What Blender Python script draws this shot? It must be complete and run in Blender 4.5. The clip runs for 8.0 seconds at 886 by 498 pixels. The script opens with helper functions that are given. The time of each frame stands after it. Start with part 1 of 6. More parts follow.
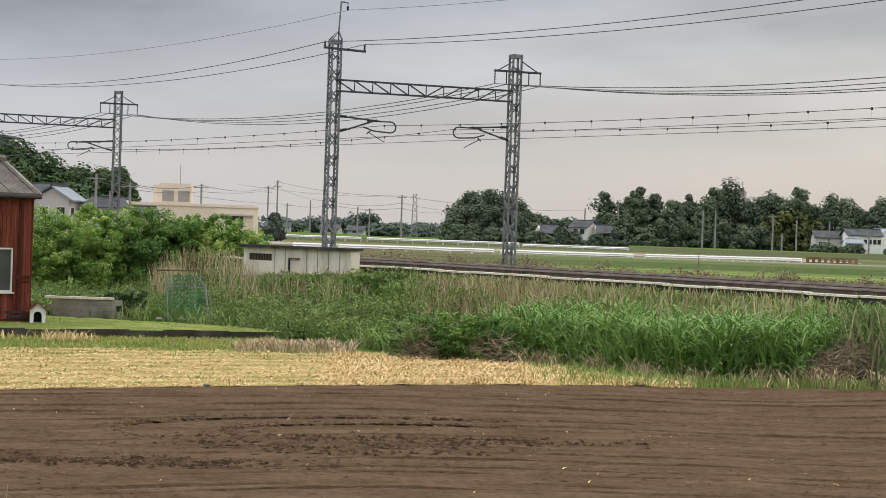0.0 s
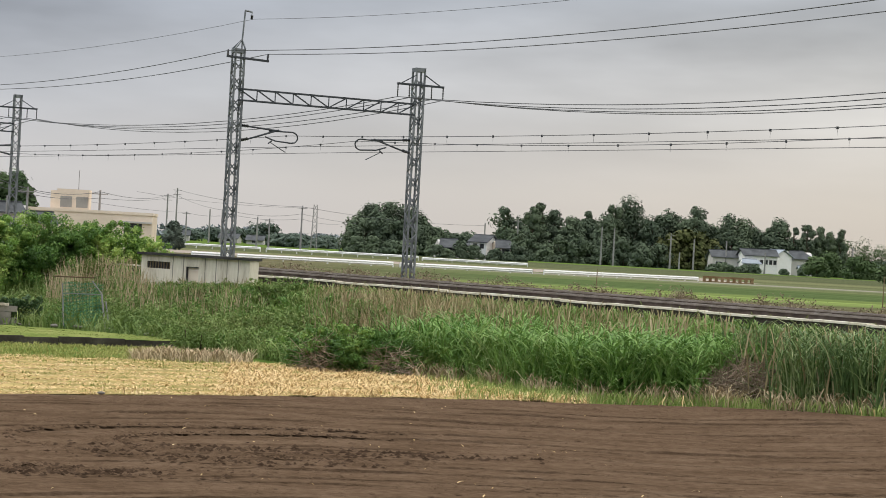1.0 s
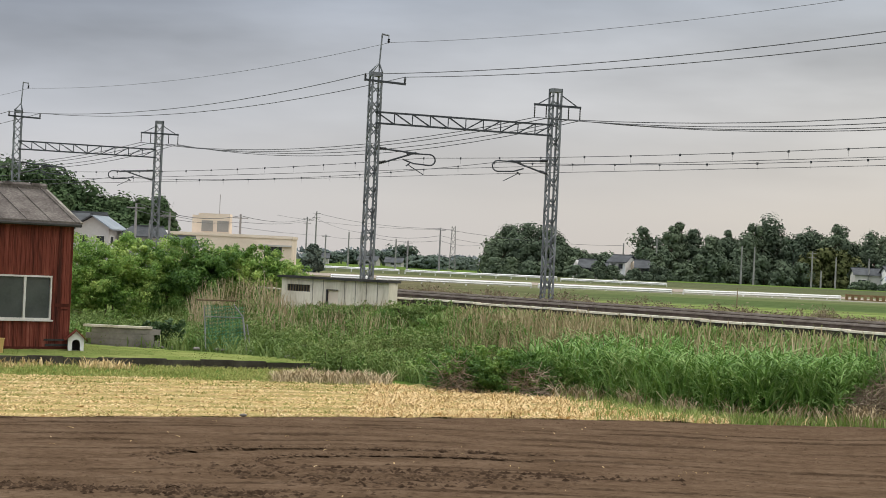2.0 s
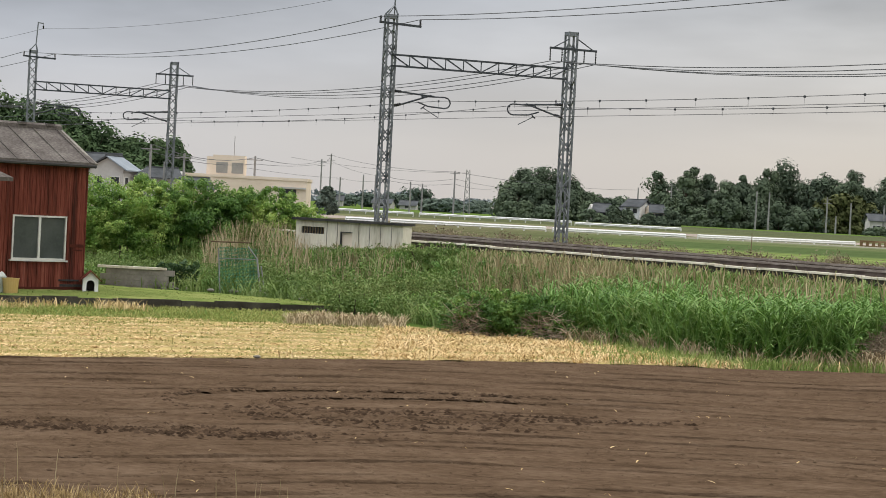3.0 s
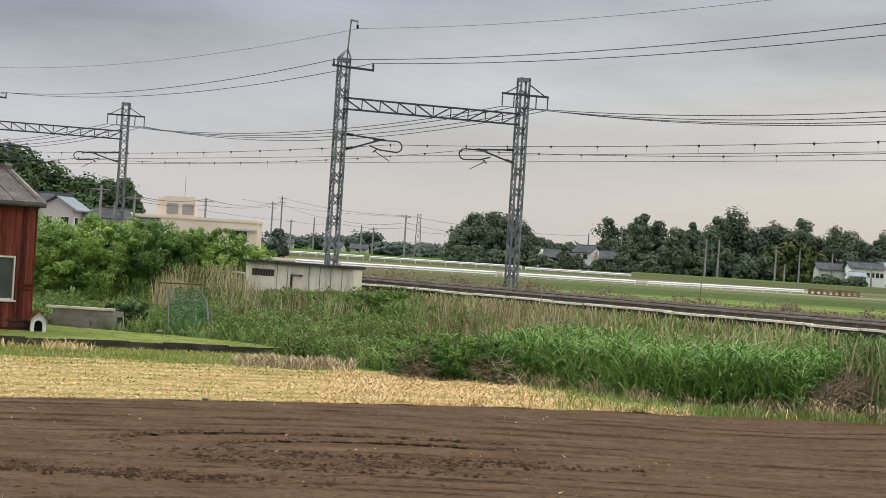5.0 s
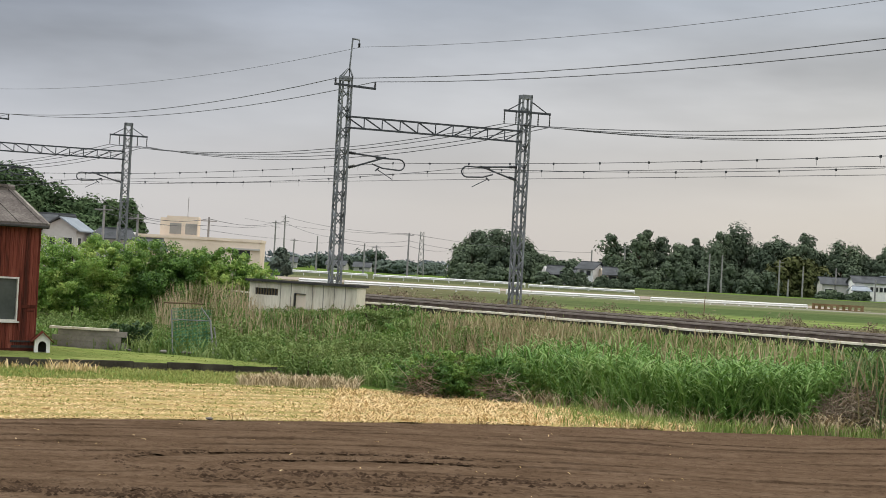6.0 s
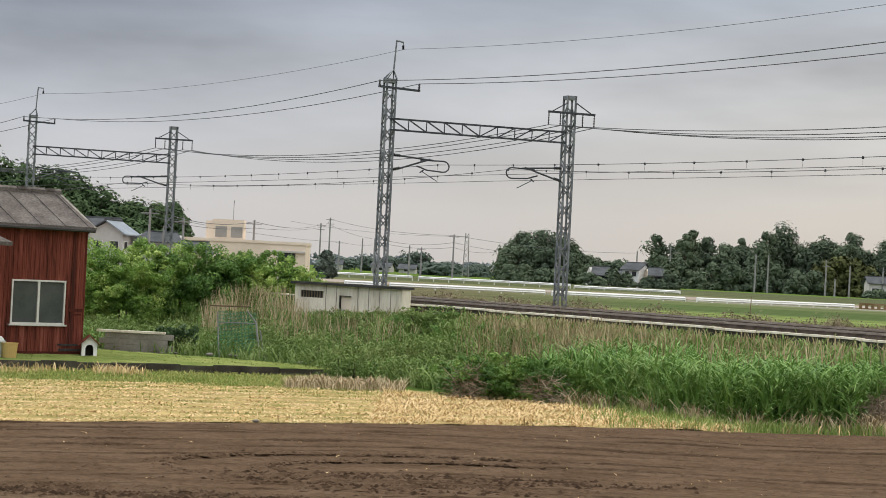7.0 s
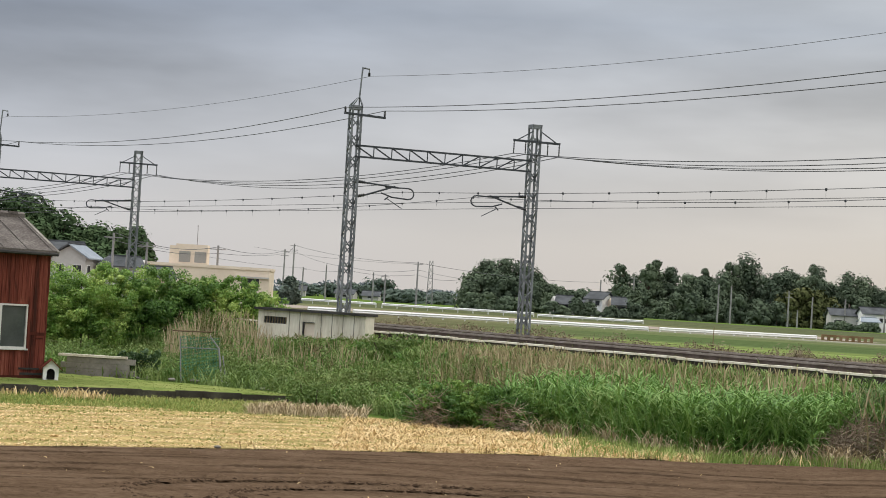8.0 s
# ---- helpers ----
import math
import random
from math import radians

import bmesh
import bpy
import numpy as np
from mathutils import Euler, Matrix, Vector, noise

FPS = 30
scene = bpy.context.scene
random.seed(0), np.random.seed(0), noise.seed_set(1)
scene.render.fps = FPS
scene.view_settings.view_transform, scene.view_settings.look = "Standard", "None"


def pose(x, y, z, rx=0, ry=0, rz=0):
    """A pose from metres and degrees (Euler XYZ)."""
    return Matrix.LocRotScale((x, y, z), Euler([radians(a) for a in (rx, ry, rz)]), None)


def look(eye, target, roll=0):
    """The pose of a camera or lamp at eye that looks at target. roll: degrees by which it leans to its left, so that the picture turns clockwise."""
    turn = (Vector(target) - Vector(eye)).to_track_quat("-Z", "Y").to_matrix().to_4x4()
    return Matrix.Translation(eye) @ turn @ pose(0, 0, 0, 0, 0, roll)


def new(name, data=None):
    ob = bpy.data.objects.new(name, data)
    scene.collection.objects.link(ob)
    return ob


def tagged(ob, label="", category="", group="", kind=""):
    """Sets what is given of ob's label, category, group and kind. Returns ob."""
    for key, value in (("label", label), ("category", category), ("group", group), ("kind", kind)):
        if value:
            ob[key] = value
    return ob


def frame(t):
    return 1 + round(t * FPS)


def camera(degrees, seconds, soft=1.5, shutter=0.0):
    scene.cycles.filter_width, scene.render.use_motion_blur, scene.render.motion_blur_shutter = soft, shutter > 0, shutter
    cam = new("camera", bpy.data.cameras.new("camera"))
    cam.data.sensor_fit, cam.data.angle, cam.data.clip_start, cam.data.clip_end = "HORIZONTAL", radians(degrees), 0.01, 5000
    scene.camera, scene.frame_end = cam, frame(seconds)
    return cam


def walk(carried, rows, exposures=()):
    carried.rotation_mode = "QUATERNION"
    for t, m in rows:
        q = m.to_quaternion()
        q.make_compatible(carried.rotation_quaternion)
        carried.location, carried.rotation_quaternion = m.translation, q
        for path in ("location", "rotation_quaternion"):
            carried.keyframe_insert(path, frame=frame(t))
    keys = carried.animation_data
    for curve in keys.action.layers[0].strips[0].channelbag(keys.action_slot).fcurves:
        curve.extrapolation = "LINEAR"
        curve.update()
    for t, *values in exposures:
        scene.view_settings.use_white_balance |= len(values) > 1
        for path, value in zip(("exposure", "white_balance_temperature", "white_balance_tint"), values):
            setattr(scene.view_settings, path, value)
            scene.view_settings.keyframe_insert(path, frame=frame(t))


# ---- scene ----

# camera: it stands on one spot and turns
EYE = 3.6
cam = camera(25.0, 8.0, soft=0.9)
ROWS = [
    (0.0, -1.523, -0.504, 1.974),
    (0.5, -1.920, -1.385, 2.762),
    (1.0, -4.383, -0.010, 3.150),
    (1.5, -7.300, 1.055, 3.310),
    (1.6, -6.841, 1.013, 3.15),
    (1.7, -5.613, 0.863, 3.0),
    (1.8, -3.169, 0.86, 2.72),
    (2.0, -0.396, 0.394, 2.642),
    (2.2, 0.760, -0.200, 2.420),
    (3.5, -0.855, -1.295, 3.545),
    (4.0, -1.307, -0.975, 3.763),
    (4.5, -1.364, -0.414, 3.767),
    (6.0, -1.292, 0.591, 3.210),
    (6.5, -0.850, 0.591, 2.962),
    (7.0, 0.000, 0.570, 2.900),
    (7.5, 0.626, 0.887, 3.070),
    (8.0, -0.985, 1.413, 3.477),
]
walk(cam, [(t, pose(0, 0, EYE, 0, 0, yaw) @ pose(0, 0, 0, 90 + pitch) @ pose(0, 0, 0, 0, 0, roll)) for t, yaw, pitch, roll in ROWS])

# ---- light: a hazy overcast sky, brighter overhead, and a weak wide sun ----
SUN_EL, SUN_AZ = 48.0, 292.0
world = bpy.data.worlds.new("sky")
scene.world = world
world.use_nodes = True
wn, wl = world.node_tree.nodes, world.node_tree.links
wn.clear()


def wnode(kind, **inputs):
    n = wn.new(kind)
    for k, v in inputs.items():
        n.inputs[k].default_value = v
    return n


def sky_world():
    out = wnode("ShaderNodeOutputWorld")
    co = wnode("ShaderNodeTexCoord")
    sep = wnode("ShaderNodeSeparateXYZ")
    wl.new(co.outputs["Generated"], sep.inputs[0])
    ramp = wnode("ShaderNodeValToRGB")
    cr = ramp.color_ramp
    stops = [(0.0, (0.72, 0.66, 0.61)), (0.03, (0.74, 0.695, 0.645)), (0.07, (0.62, 0.615, 0.615)),
             (0.14, (0.35, 0.38, 0.43)), (0.34, (1.05, 1.10, 1.16)), (1.0, (2.2, 2.22, 2.25))]
    while len(cr.elements) < len(stops):
        cr.elements.new(0.5)
    for e, (p, c) in zip(cr.elements, stops):
        e.position, e.color = p, (*c, 1)
    wl.new(sep.outputs["Z"], ramp.inputs[0])
    # cloud banks, flattened towards the horizon
    mp = wnode("ShaderNodeMapping")
    mp.inputs["Scale"].default_value = (2.6, 2.6, 11.0)
    mp.inputs["Rotation"].default_value = (0.0, radians(6), 0.0)
    wl.new(co.outputs["Generated"], mp.inputs[0])
    nz = wnode("ShaderNodeTexNoise", Scale=1.6, Detail=5.0, Roughness=0.5)
    wl.new(mp.outputs[0], nz.inputs["Vector"])
    cl = wnode("ShaderNodeMapRange")
    for k, v in (("From Min", 0.34), ("From Max", 0.66), ("To Min", 0.80), ("To Max", 1.32)):
        cl.inputs[k].default_value = v
    wl.new(nz.outputs["Fac"], cl.inputs["Value"])
    side = wnode("ShaderNodeMapRange")
    for k, v in (("From Min", -0.22), ("From Max", 0.28), ("To Min", 0.84), ("To Max", 1.2)):
        side.inputs[k].default_value = v
    wl.new(sep.outputs["X"], side.inputs["Value"])
    both = wnode("ShaderNodeMath")
    both.operation = "MULTIPLY"
    wl.new(cl.outputs[0], both.inputs[0])
    wl.new(side.outputs[0], both.inputs[1])
    # clouds count only above the haze
    hz = wnode("ShaderNodeMapRange")
    for k, v in (("From Min", 0.02), ("From Max", 0.10)):
        hz.inputs[k].default_value = v
    wl.new(sep.outputs["Z"], hz.inputs["Value"])
    mixv = wnode("ShaderNodeMix")
    mixv.data_type = "FLOAT"
    mixv.inputs["A"].default_value = 1.0
    wl.new(hz.outputs[0], mixv.inputs["Factor"])
    wl.new(both.outputs[0], mixv.inputs["B"])
    mul = wnode("ShaderNodeVectorMath")
    mul.operation = "SCALE"
    wl.new(ramp.outputs[0], mul.inputs[0])
    wl.new(mixv.outputs[0], mul.inputs["Scale"])
    # cooler cloud over the hill, warmer haze over the fields
    warm = wnode("ShaderNodeMapRange")
    for k, v in (("From Min", -0.2), ("From Max", 0.3)):
        warm.inputs[k].default_value = v
    wl.new(sep.outputs["X"], warm.inputs["Value"])
    cast = wnode("ShaderNodeMix")
    cast.data_type = "RGBA"
    cast.inputs["A"].default_value, cast.inputs["B"].default_value = (0.95, 1.0, 1.09, 1), (1.03, 1.0, 0.94, 1)
    wl.new(warm.outputs[0], cast.inputs["Factor"])
    tint = wnode("ShaderNodeVectorMath")
    tint.operation = "MULTIPLY"
    wl.new(mul.outputs[0], tint.inputs[0])
    wl.new(cast.outputs["Result"], tint.inputs[1])
    veil = wnode("ShaderNodeBackground", Strength=0.93)
    wl.new(tint.outputs[0], veil.inputs["Color"])
    sky = wnode("ShaderNodeTexSky")
    sky.sky_type, sky.sun_disc = "NISHITA", False
    sky.sun_elevation, sky.sun_rotation, sky.dust_density = radians(SUN_EL), radians(SUN_AZ), 4.0
    clear = wnode("ShaderNodeBackground", Strength=0.10)
    wl.new(sky.outputs[0], clear.inputs["Color"])
    mix = wnode("ShaderNodeMixShader", Fac=0.92)
    wl.new(clear.outputs[0], mix.inputs[1])
    wl.new(veil.outputs[0], mix.inputs[2])
    wl.new(mix.outputs[0], out.inputs["Surface"])


sky_world()
sun = new("sun", bpy.data.lights.new("sun", "SUN"))
sun.data.energy, sun.data.angle, sun.data.color = 1.5, radians(14), (1.0, 0.95, 0.87)
az = radians(SUN_AZ)
sun.matrix_world = look((60 * math.sin(az), 60 * math.cos(az), 80), (0, 0, 0))

# ---- materials ----


def ramp_of(nt, cols):
    r = nt.nodes.new("ShaderNodeValToRGB")
    while len(r.color_ramp.elements) < len(cols):
        r.color_ramp.elements.new(0.5)
    for i, (e, c) in enumerate(zip(r.color_ramp.elements, cols)):
        e.position, e.color = i / max(1, len(cols) - 1), (*c, 1)
    return r


def mat(name, cols, scale=3.0, rough=0.85, metal=0.0, bump=0.0, bump_scale=None, fine=0.25, island=0.0, squash=None, spread=(0.3, 0.7), transl=0.0, each=0.0):
    """Noise at two scales over a ramp of colours; island and each: how much loose pieces and whole objects differ."""
    m = bpy.data.materials.new(name)
    m.use_nodes = True
    nt = m.node_tree
    n, l = nt.nodes, nt.links
    bs = n["Principled BSDF"]
    bs.inputs["Roughness"].default_value, bs.inputs["Metallic"].default_value = rough, metal
    bs.inputs["Specular IOR Level"].default_value = 0.3 if rough < 0.75 else 0.0
    geo, co = n.new("ShaderNodeNewGeometry"), None
    src = geo.outputs["Position"]
    if squash:
        mp = n.new("ShaderNodeMapping")
        mp.inputs["Scale"].default_value = squash
        l.new(src, mp.inputs[0])
        src = mp.outputs[0]
    a, b = n.new("ShaderNodeTexNoise"), n.new("ShaderNodeTexNoise")
    a.inputs["Scale"].default_value, a.inputs["Detail"].default_value = scale, 4
    b.inputs["Scale"].default_value, b.inputs["Detail"].default_value = scale * 9, 3
    for t in (a, b):
        l.new(src, t.inputs["Vector"])
    mx = n.new("ShaderNodeMix")
    mx.inputs["Factor"].default_value = fine
    l.new(a.outputs["Fac"], mx.inputs["A"])
    l.new(b.outputs["Fac"], mx.inputs["B"])
    mr = n.new("ShaderNodeMapRange")
    mr.inputs["From Min"].default_value, mr.inputs["From Max"].default_value = spread
    l.new(mx.outputs[0], mr.inputs["Value"])
    val = mr.outputs[0]
    if island:
        m2 = n.new("ShaderNodeMix")
        m2.inputs["Factor"].default_value = island
        l.new(val, m2.inputs["A"])
        l.new(geo.outputs["Random Per Island"], m2.inputs["B"])
        val = m2.outputs[0]
    if each:
        m3, oi = n.new("ShaderNodeMix"), n.new("ShaderNodeObjectInfo")
        m3.inputs["Factor"].default_value = each
        l.new(val, m3.inputs["A"])
        l.new(oi.outputs["Random"], m3.inputs["B"])
        val = m3.outputs[0]
    r = ramp_of(nt, cols)
    l.new(val, r.inputs[0])
    l.new(r.outputs[0], bs.inputs["Base Color"])
    if bump:
        bp = n.new("ShaderNodeBump")
        bp.inputs["Strength"].default_value, bp.inputs["Distance"].default_value = bump, 0.03
        bn = n.new("ShaderNodeTexNoise")
        bn.inputs["Scale"].default_value, bn.inputs["Detail"].default_value = bump_scale or scale * 6, 5
        l.new(src, bn.inputs["Vector"])
        l.new(bn.outputs["Fac"], bp.inputs["Height"])
        l.new(bp.outputs[0], bs.inputs["Normal"])
    if transl:
        bs.inputs["Roughness"].default_value = rough
        tr_ = n.new("ShaderNodeBsdfTranslucent")
        l.new(r.outputs[0], tr_.inputs["Color"])
        ms = n.new("ShaderNodeMixShader")
        ms.inputs[0].default_value = transl
        l.new(bs.outputs[0], ms.inputs[1])
        l.new(tr_.outputs[0], ms.inputs[2])
        l.new(ms.outputs[0], n["Material Output"].inputs["Surface"])
    return m


SOIL = mat("soil", [(0.062, 0.040, 0.024), (0.099, 0.065, 0.041), (0.144, 0.099, 0.066)], 1.2, 0.95, bump=1.0, bump_scale=26, fine=0.5, squash=(0.5, 1, 1))
# darker soil: clod shadows and moisture together in one colour
SOILDARK = mat("shaded_damp_soil", [(0.022, 0.014, 0.009), (0.048, 0.031, 0.02), (0.09, 0.06, 0.04)], 2.0, 0.9, bump=0.6, island=0.5)
SLEEPER = mat("stained_sleeper", [(0.09, 0.068, 0.05), (0.17, 0.135, 0.10)], 2.0, 0.95)
STRAW = mat("straw", [(0.36, 0.25, 0.10), (0.64, 0.46, 0.235), (0.82, 0.67, 0.42)], 0.8, 0.9, island=0.55)
STUBBLE = mat("stubble", [(0.16, 0.155, 0.05), (0.30, 0.235, 0.095), (0.50, 0.37, 0.165)], 0.6, 0.95, bump=0.6, bump_scale=20, fine=0.4, squash=(0.35, 1.6, 1))
LAWN = mat("lawn", [(0.115, 0.155, 0.04), (0.17, 0.205, 0.06), (0.24, 0.25, 0.09)], 0.7, 0.95, bump=0.5, bump_scale=30, fine=0.4)
VERGEGRASS = mat("verge_grass", [(0.14, 0.21, 0.05), (0.25, 0.32, 0.09), (0.48, 0.47, 0.23)], 0.5, 0.8, island=0.6, transl=0.2)
VERGE = mat("verge", [(0.05, 0.10, 0.02), (0.09, 0.14, 0.03), (0.14, 0.15, 0.06)], 0.5, 0.95, bump=0.5, bump_scale=20, fine=0.4)
REED = mat("reed", [(0.05, 0.12, 0.022), (0.11, 0.215, 0.04), (0.20, 0.33, 0.082), (0.38, 0.45, 0.19)], 0.5, 0.6, island=0.6, transl=0.22)
REEDBLUE = mat("reed_tall", [(0.04, 0.08, 0.024), (0.08, 0.14, 0.04), (0.17, 0.235, 0.08), (0.45, 0.46, 0.25)], 0.5, 0.6, island=0.65, transl=0.2)
WEED = mat("weed", [(0.075, 0.125, 0.028), (0.15, 0.22, 0.055), (0.30, 0.35, 0.13)], 0.7, 0.7, island=0.45, transl=0.2, spread=(.34, .66))
DRY = mat("dry_grass", [(0.18, 0.14, 0.07), (0.34, 0.27, 0.15), (0.54, 0.46, 0.29)], 0.5, 0.9, island=0.6)
DRYPINK = mat("dry_stalks", [(0.28, 0.21, 0.12), (0.45, 0.35, 0.22), (0.62, 0.52, 0.35)], 0.5, 0.9, island=0.6)
TWIG = mat("dead_twigs", [(0.08, 0.055, 0.035), (0.18, 0.13, 0.08), (0.32, 0.25, 0.16)], 0.8, 0.9, island=0.6)
LEAF = mat("bush_leaf", [(0.05, 0.115, 0.018), (0.18, 0.31, 0.055), (0.46, 0.55, 0.15)], 0.9, 0.55, island=0.35, transl=0.2, spread=(.39, .61))
LEAFDK = mat("dark_leaf", [(0.025, 0.055, 0.02), (0.05, 0.095, 0.032), (0.095, 0.15, 0.055)], 0.3, 0.7, island=0.5, transl=0.15)
# greens raised and greyed a little to carry aerial haze in the colour
LEAFFAR = mat("hazed_far_leaf", [(0.075, 0.099, 0.07), (0.105, 0.135, 0.088), (0.15, 0.186, 0.112)], 0.1, 0.85, island=0.08, each=0.45)
# leaf tones lifted to pale blue-grey: the distance haze is in the colour
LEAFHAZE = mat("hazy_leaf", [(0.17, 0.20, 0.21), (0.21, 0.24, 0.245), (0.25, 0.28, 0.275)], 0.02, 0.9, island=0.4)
LEAFMID = mat("mid_green_leaf", [(0.035, 0.085, 0.016), (0.10, 0.20, 0.036), (0.27, 0.38, 0.09)], 0.9, 0.6, island=0.4, transl=0.2, spread=(.38, .62))
# near-black concrete with shade in its colour, for trough side and yard wall
WALLDK = mat("shaded_dark_concrete", [(0.03, 0.026, 0.022), (0.06, 0.052, 0.042), (0.10, 0.09, 0.07)], 1.5, 0.95, bump=0.4)
LEAFHILL = mat("hill_leaf", [(0.045, 0.075, 0.04), (0.072, 0.11, 0.052), (0.115, 0.155, 0.072)], 0.1, 0.85, island=0.12, each=0.35)
OLIVE = mat("olive_weed", [(0.07, 0.095, 0.03), (0.13, 0.16, 0.05), (0.22, 0.24, 0.10)], 0.5, 0.8, island=0.5, transl=0.2)
OLIVEDRY = mat("dry_olive_weed", [(0.13, 0.10, 0.065), (0.22, 0.175, 0.12), (0.30, 0.26, 0.17)], 0.4, 0.9, island=0.5)
GOLD = mat("golden_grass", [(0.17, 0.11, 0.045), (0.34, 0.24, 0.11), (0.54, 0.41, 0.22)], 0.5, 0.9, island=0.6)
BAMBOO = mat("bamboo_leaf", [(0.06, 0.075, 0.03), (0.11, 0.12, 0.05), (0.17, 0.17, 0.08)], 0.08, 0.8, island=0.5)
BARK = mat("bark", [(0.05, 0.04, 0.03), (0.12, 0.095, 0.07)], 4, 0.95, bump=0.5, squash=(1, 1, 0.2))
STEEL = mat("galvanised_steel", [(0.10, 0.108, 0.115), (0.17, 0.18, 0.19), (0.27, 0.285, 0.295)], 2.0, 0.55, 0.45)
STEELDK = mat("dark_steel", [(0.035, 0.04, 0.045), (0.07, 0.075, 0.085)], 3.0, 0.5, 0.4)
WIRE = mat("cable", [(0.05, 0.052, 0.055), (0.10, 0.10, 0.105)], 1.0, 0.5, 0.3)
PORC = mat("dark_porcelain", [(0.02, 0.02, 0.022), (0.05, 0.05, 0.05)], 5.0, 0.25)
BALLAST = mat("ballast", [(0.13, 0.108, 0.085), (0.24, 0.205, 0.165), (0.38, 0.335, 0.28)], 1.5, 0.95, bump=1.0, bump_scale=16, fine=0.6, island=0.4)
RAIL = mat("rusty_rail", [(0.05, 0.036, 0.028), (0.09, 0.068, 0.052), (0.15, 0.12, 0.10)], 3.0, 0.7, 0.3)
RAILTOP = mat("worn_rail_head", [(0.15, 0.12, 0.095), (0.24, 0.205, 0.17), (0.36, 0.32, 0.28)], 2.0, 0.5, 0.3)
CONC = mat("concrete", [(0.40, 0.34, 0.25), (0.66, 0.60, 0.49), (0.80, 0.74, 0.63)], 0.9, 0.9, bump=0.3, fine=0.35, squash=(1.6, 1.6, 0.35))
CONCDK = mat("weathered_concrete", [(0.14, 0.125, 0.11), (0.24, 0.22, 0.19), (0.34, 0.31, 0.27)], 1.2, 0.95, bump=0.4)
ROOFDK = mat("dark_roof_edge", [(0.03, 0.03, 0.03), (0.08, 0.075, 0.07)], 2.0, 0.9)
RED = mat("red_boards", [(0.05, 0.02, 0.016), (0.13, 0.038, 0.027), (0.20, 0.06, 0.043), (0.29, 0.115, 0.085)], 1.0, 0.8, bump=0.3, fine=0.4, squash=(4.0, 4.0, 0.2), spread=(0.36, 0.68))
REDDK = mat("dark_red_trim", [(0.05, 0.018, 0.014), (0.10, 0.03, 0.022)], 2.0, 0.8)
SLATE = mat("weathered_slate", [(0.065, 0.055, 0.05), (0.12, 0.105, 0.095), (0.20, 0.18, 0.16)], 1.3, 0.9, bump=0.5, fine=0.5)
WHITE = mat("white_paint", [(0.74, 0.73, 0.70), (0.86, 0.85, 0.83)], 2.0, 0.5)
ALU = mat("aluminium_frame", [(0.55, 0.53, 0.50), (0.70, 0.68, 0.65)], 3.0, 0.4, 0.3)
PALE = mat("cream_wall", [(0.66, 0.55, 0.44), (0.80, 0.69, 0.57)], 0.3, 0.9)
SHUTTER = mat("grey_shutter", [(0.26, 0.25, 0.23), (0.36, 0.34, 0.31)], 0.6, 0.8)
GREYWALL = mat("grey_wall", [(0.42, 0.40, 0.38), (0.55, 0.53, 0.50)], 0.4, 0.9)
TILE = mat("roof_tile", [(0.055, 0.058, 0.06), (0.12, 0.125, 0.13)], 0.6, 0.95)
METALROOF = mat("pale_metal_roof", [(0.24, 0.27, 0.30), (0.34, 0.37, 0.40)], 0.4, 0.75)
DARKWIN = mat("dark_window", [(0.02, 0.022, 0.025), (0.05, 0.052, 0.055)], 2.0, 0.15)
POLE = mat("concrete_pole", [(0.20, 0.195, 0.19), (0.32, 0.31, 0.30)], 1.0, 0.9)
ROAD = mat("worn_road", [(0.24, 0.20, 0.165), (0.34, 0.29, 0.245)], 0.3, 0.9)
RUST = mat("rusty_parapet", [(0.16, 0.10, 0.05), (0.27, 0.19, 0.11)], 1.0, 0.8)
DEADTWIG = mat("grey_dead_twigs", [(0.11, 0.08, 0.055), (0.24, 0.185, 0.13), (0.46, 0.38, 0.28)], 0.8, 0.9, island=0.65)


def glass_mat():
    m = mat("window_glass", [(0.05, 0.055, 0.055), (0.085, 0.09, 0.088)], 1.5, 0.08)
    m.node_tree.nodes["Principled BSDF"].inputs["Specular IOR Level"].default_value = 0.5
    return m


GLASS = glass_mat()

# ---- mesh helpers ----


def part(name, bm, material, parent=None, label=""):
    me = bpy.data.meshes.new(name)
    bm.to_mesh(me)
    bm.free()
    me.materials.append(material)
    ob = new(name, me)
    if parent:
        ob.parent = parent
    if label:
        ob["label"] = label
    return ob


def share(name, ob, parent, m):
    """Another object on the mesh of ob."""
    o = new(name, ob.data)
    o.parent = parent
    o.matrix_basis = m
    return o


def box(bm, lo, hi, m=None):
    v = [bm.verts.new((x, y, z)) for x in (lo[0], hi[0]) for y in (lo[1], hi[1]) for z in (lo[2], hi[2])]
    for f in ((0, 1, 3, 2), (4, 6, 7, 5), (0, 4, 5, 1), (2, 3, 7, 6), (0, 2, 6, 4), (1, 5, 7, 3)):
        bm.faces.new([v[i] for i in f])
    if m:
        bmesh.ops.transform(bm, matrix=m, verts=v)
    return v


def bar(bm, a, b, w, h=None, sides=4):
    """A bar from a to b with a square or round section."""
    a, b = Vector(a), Vector(b)
    d = b - a
    q = d.to_track_quat("Z", "Y").to_matrix().to_4x4()
    rings = []
    for p, k in ((a, w), (b, h if h is not None else w)):
        rings.append([bm.verts.new(p + q @ Vector((k / 2 * math.cos(math.tau * (i + .5) / sides) * 1.2, k / 2 * math.sin(math.tau * (i + .5) / sides) * 1.2, 0))) for i in range(sides)])
    for i in range(sides):
        j = (i + 1) % sides
        bm.faces.new((rings[0][i], rings[0][j], rings[1][j], rings[1][i]))
    bm.faces.new(rings[0][::-1])
    bm.faces.new(rings[1])


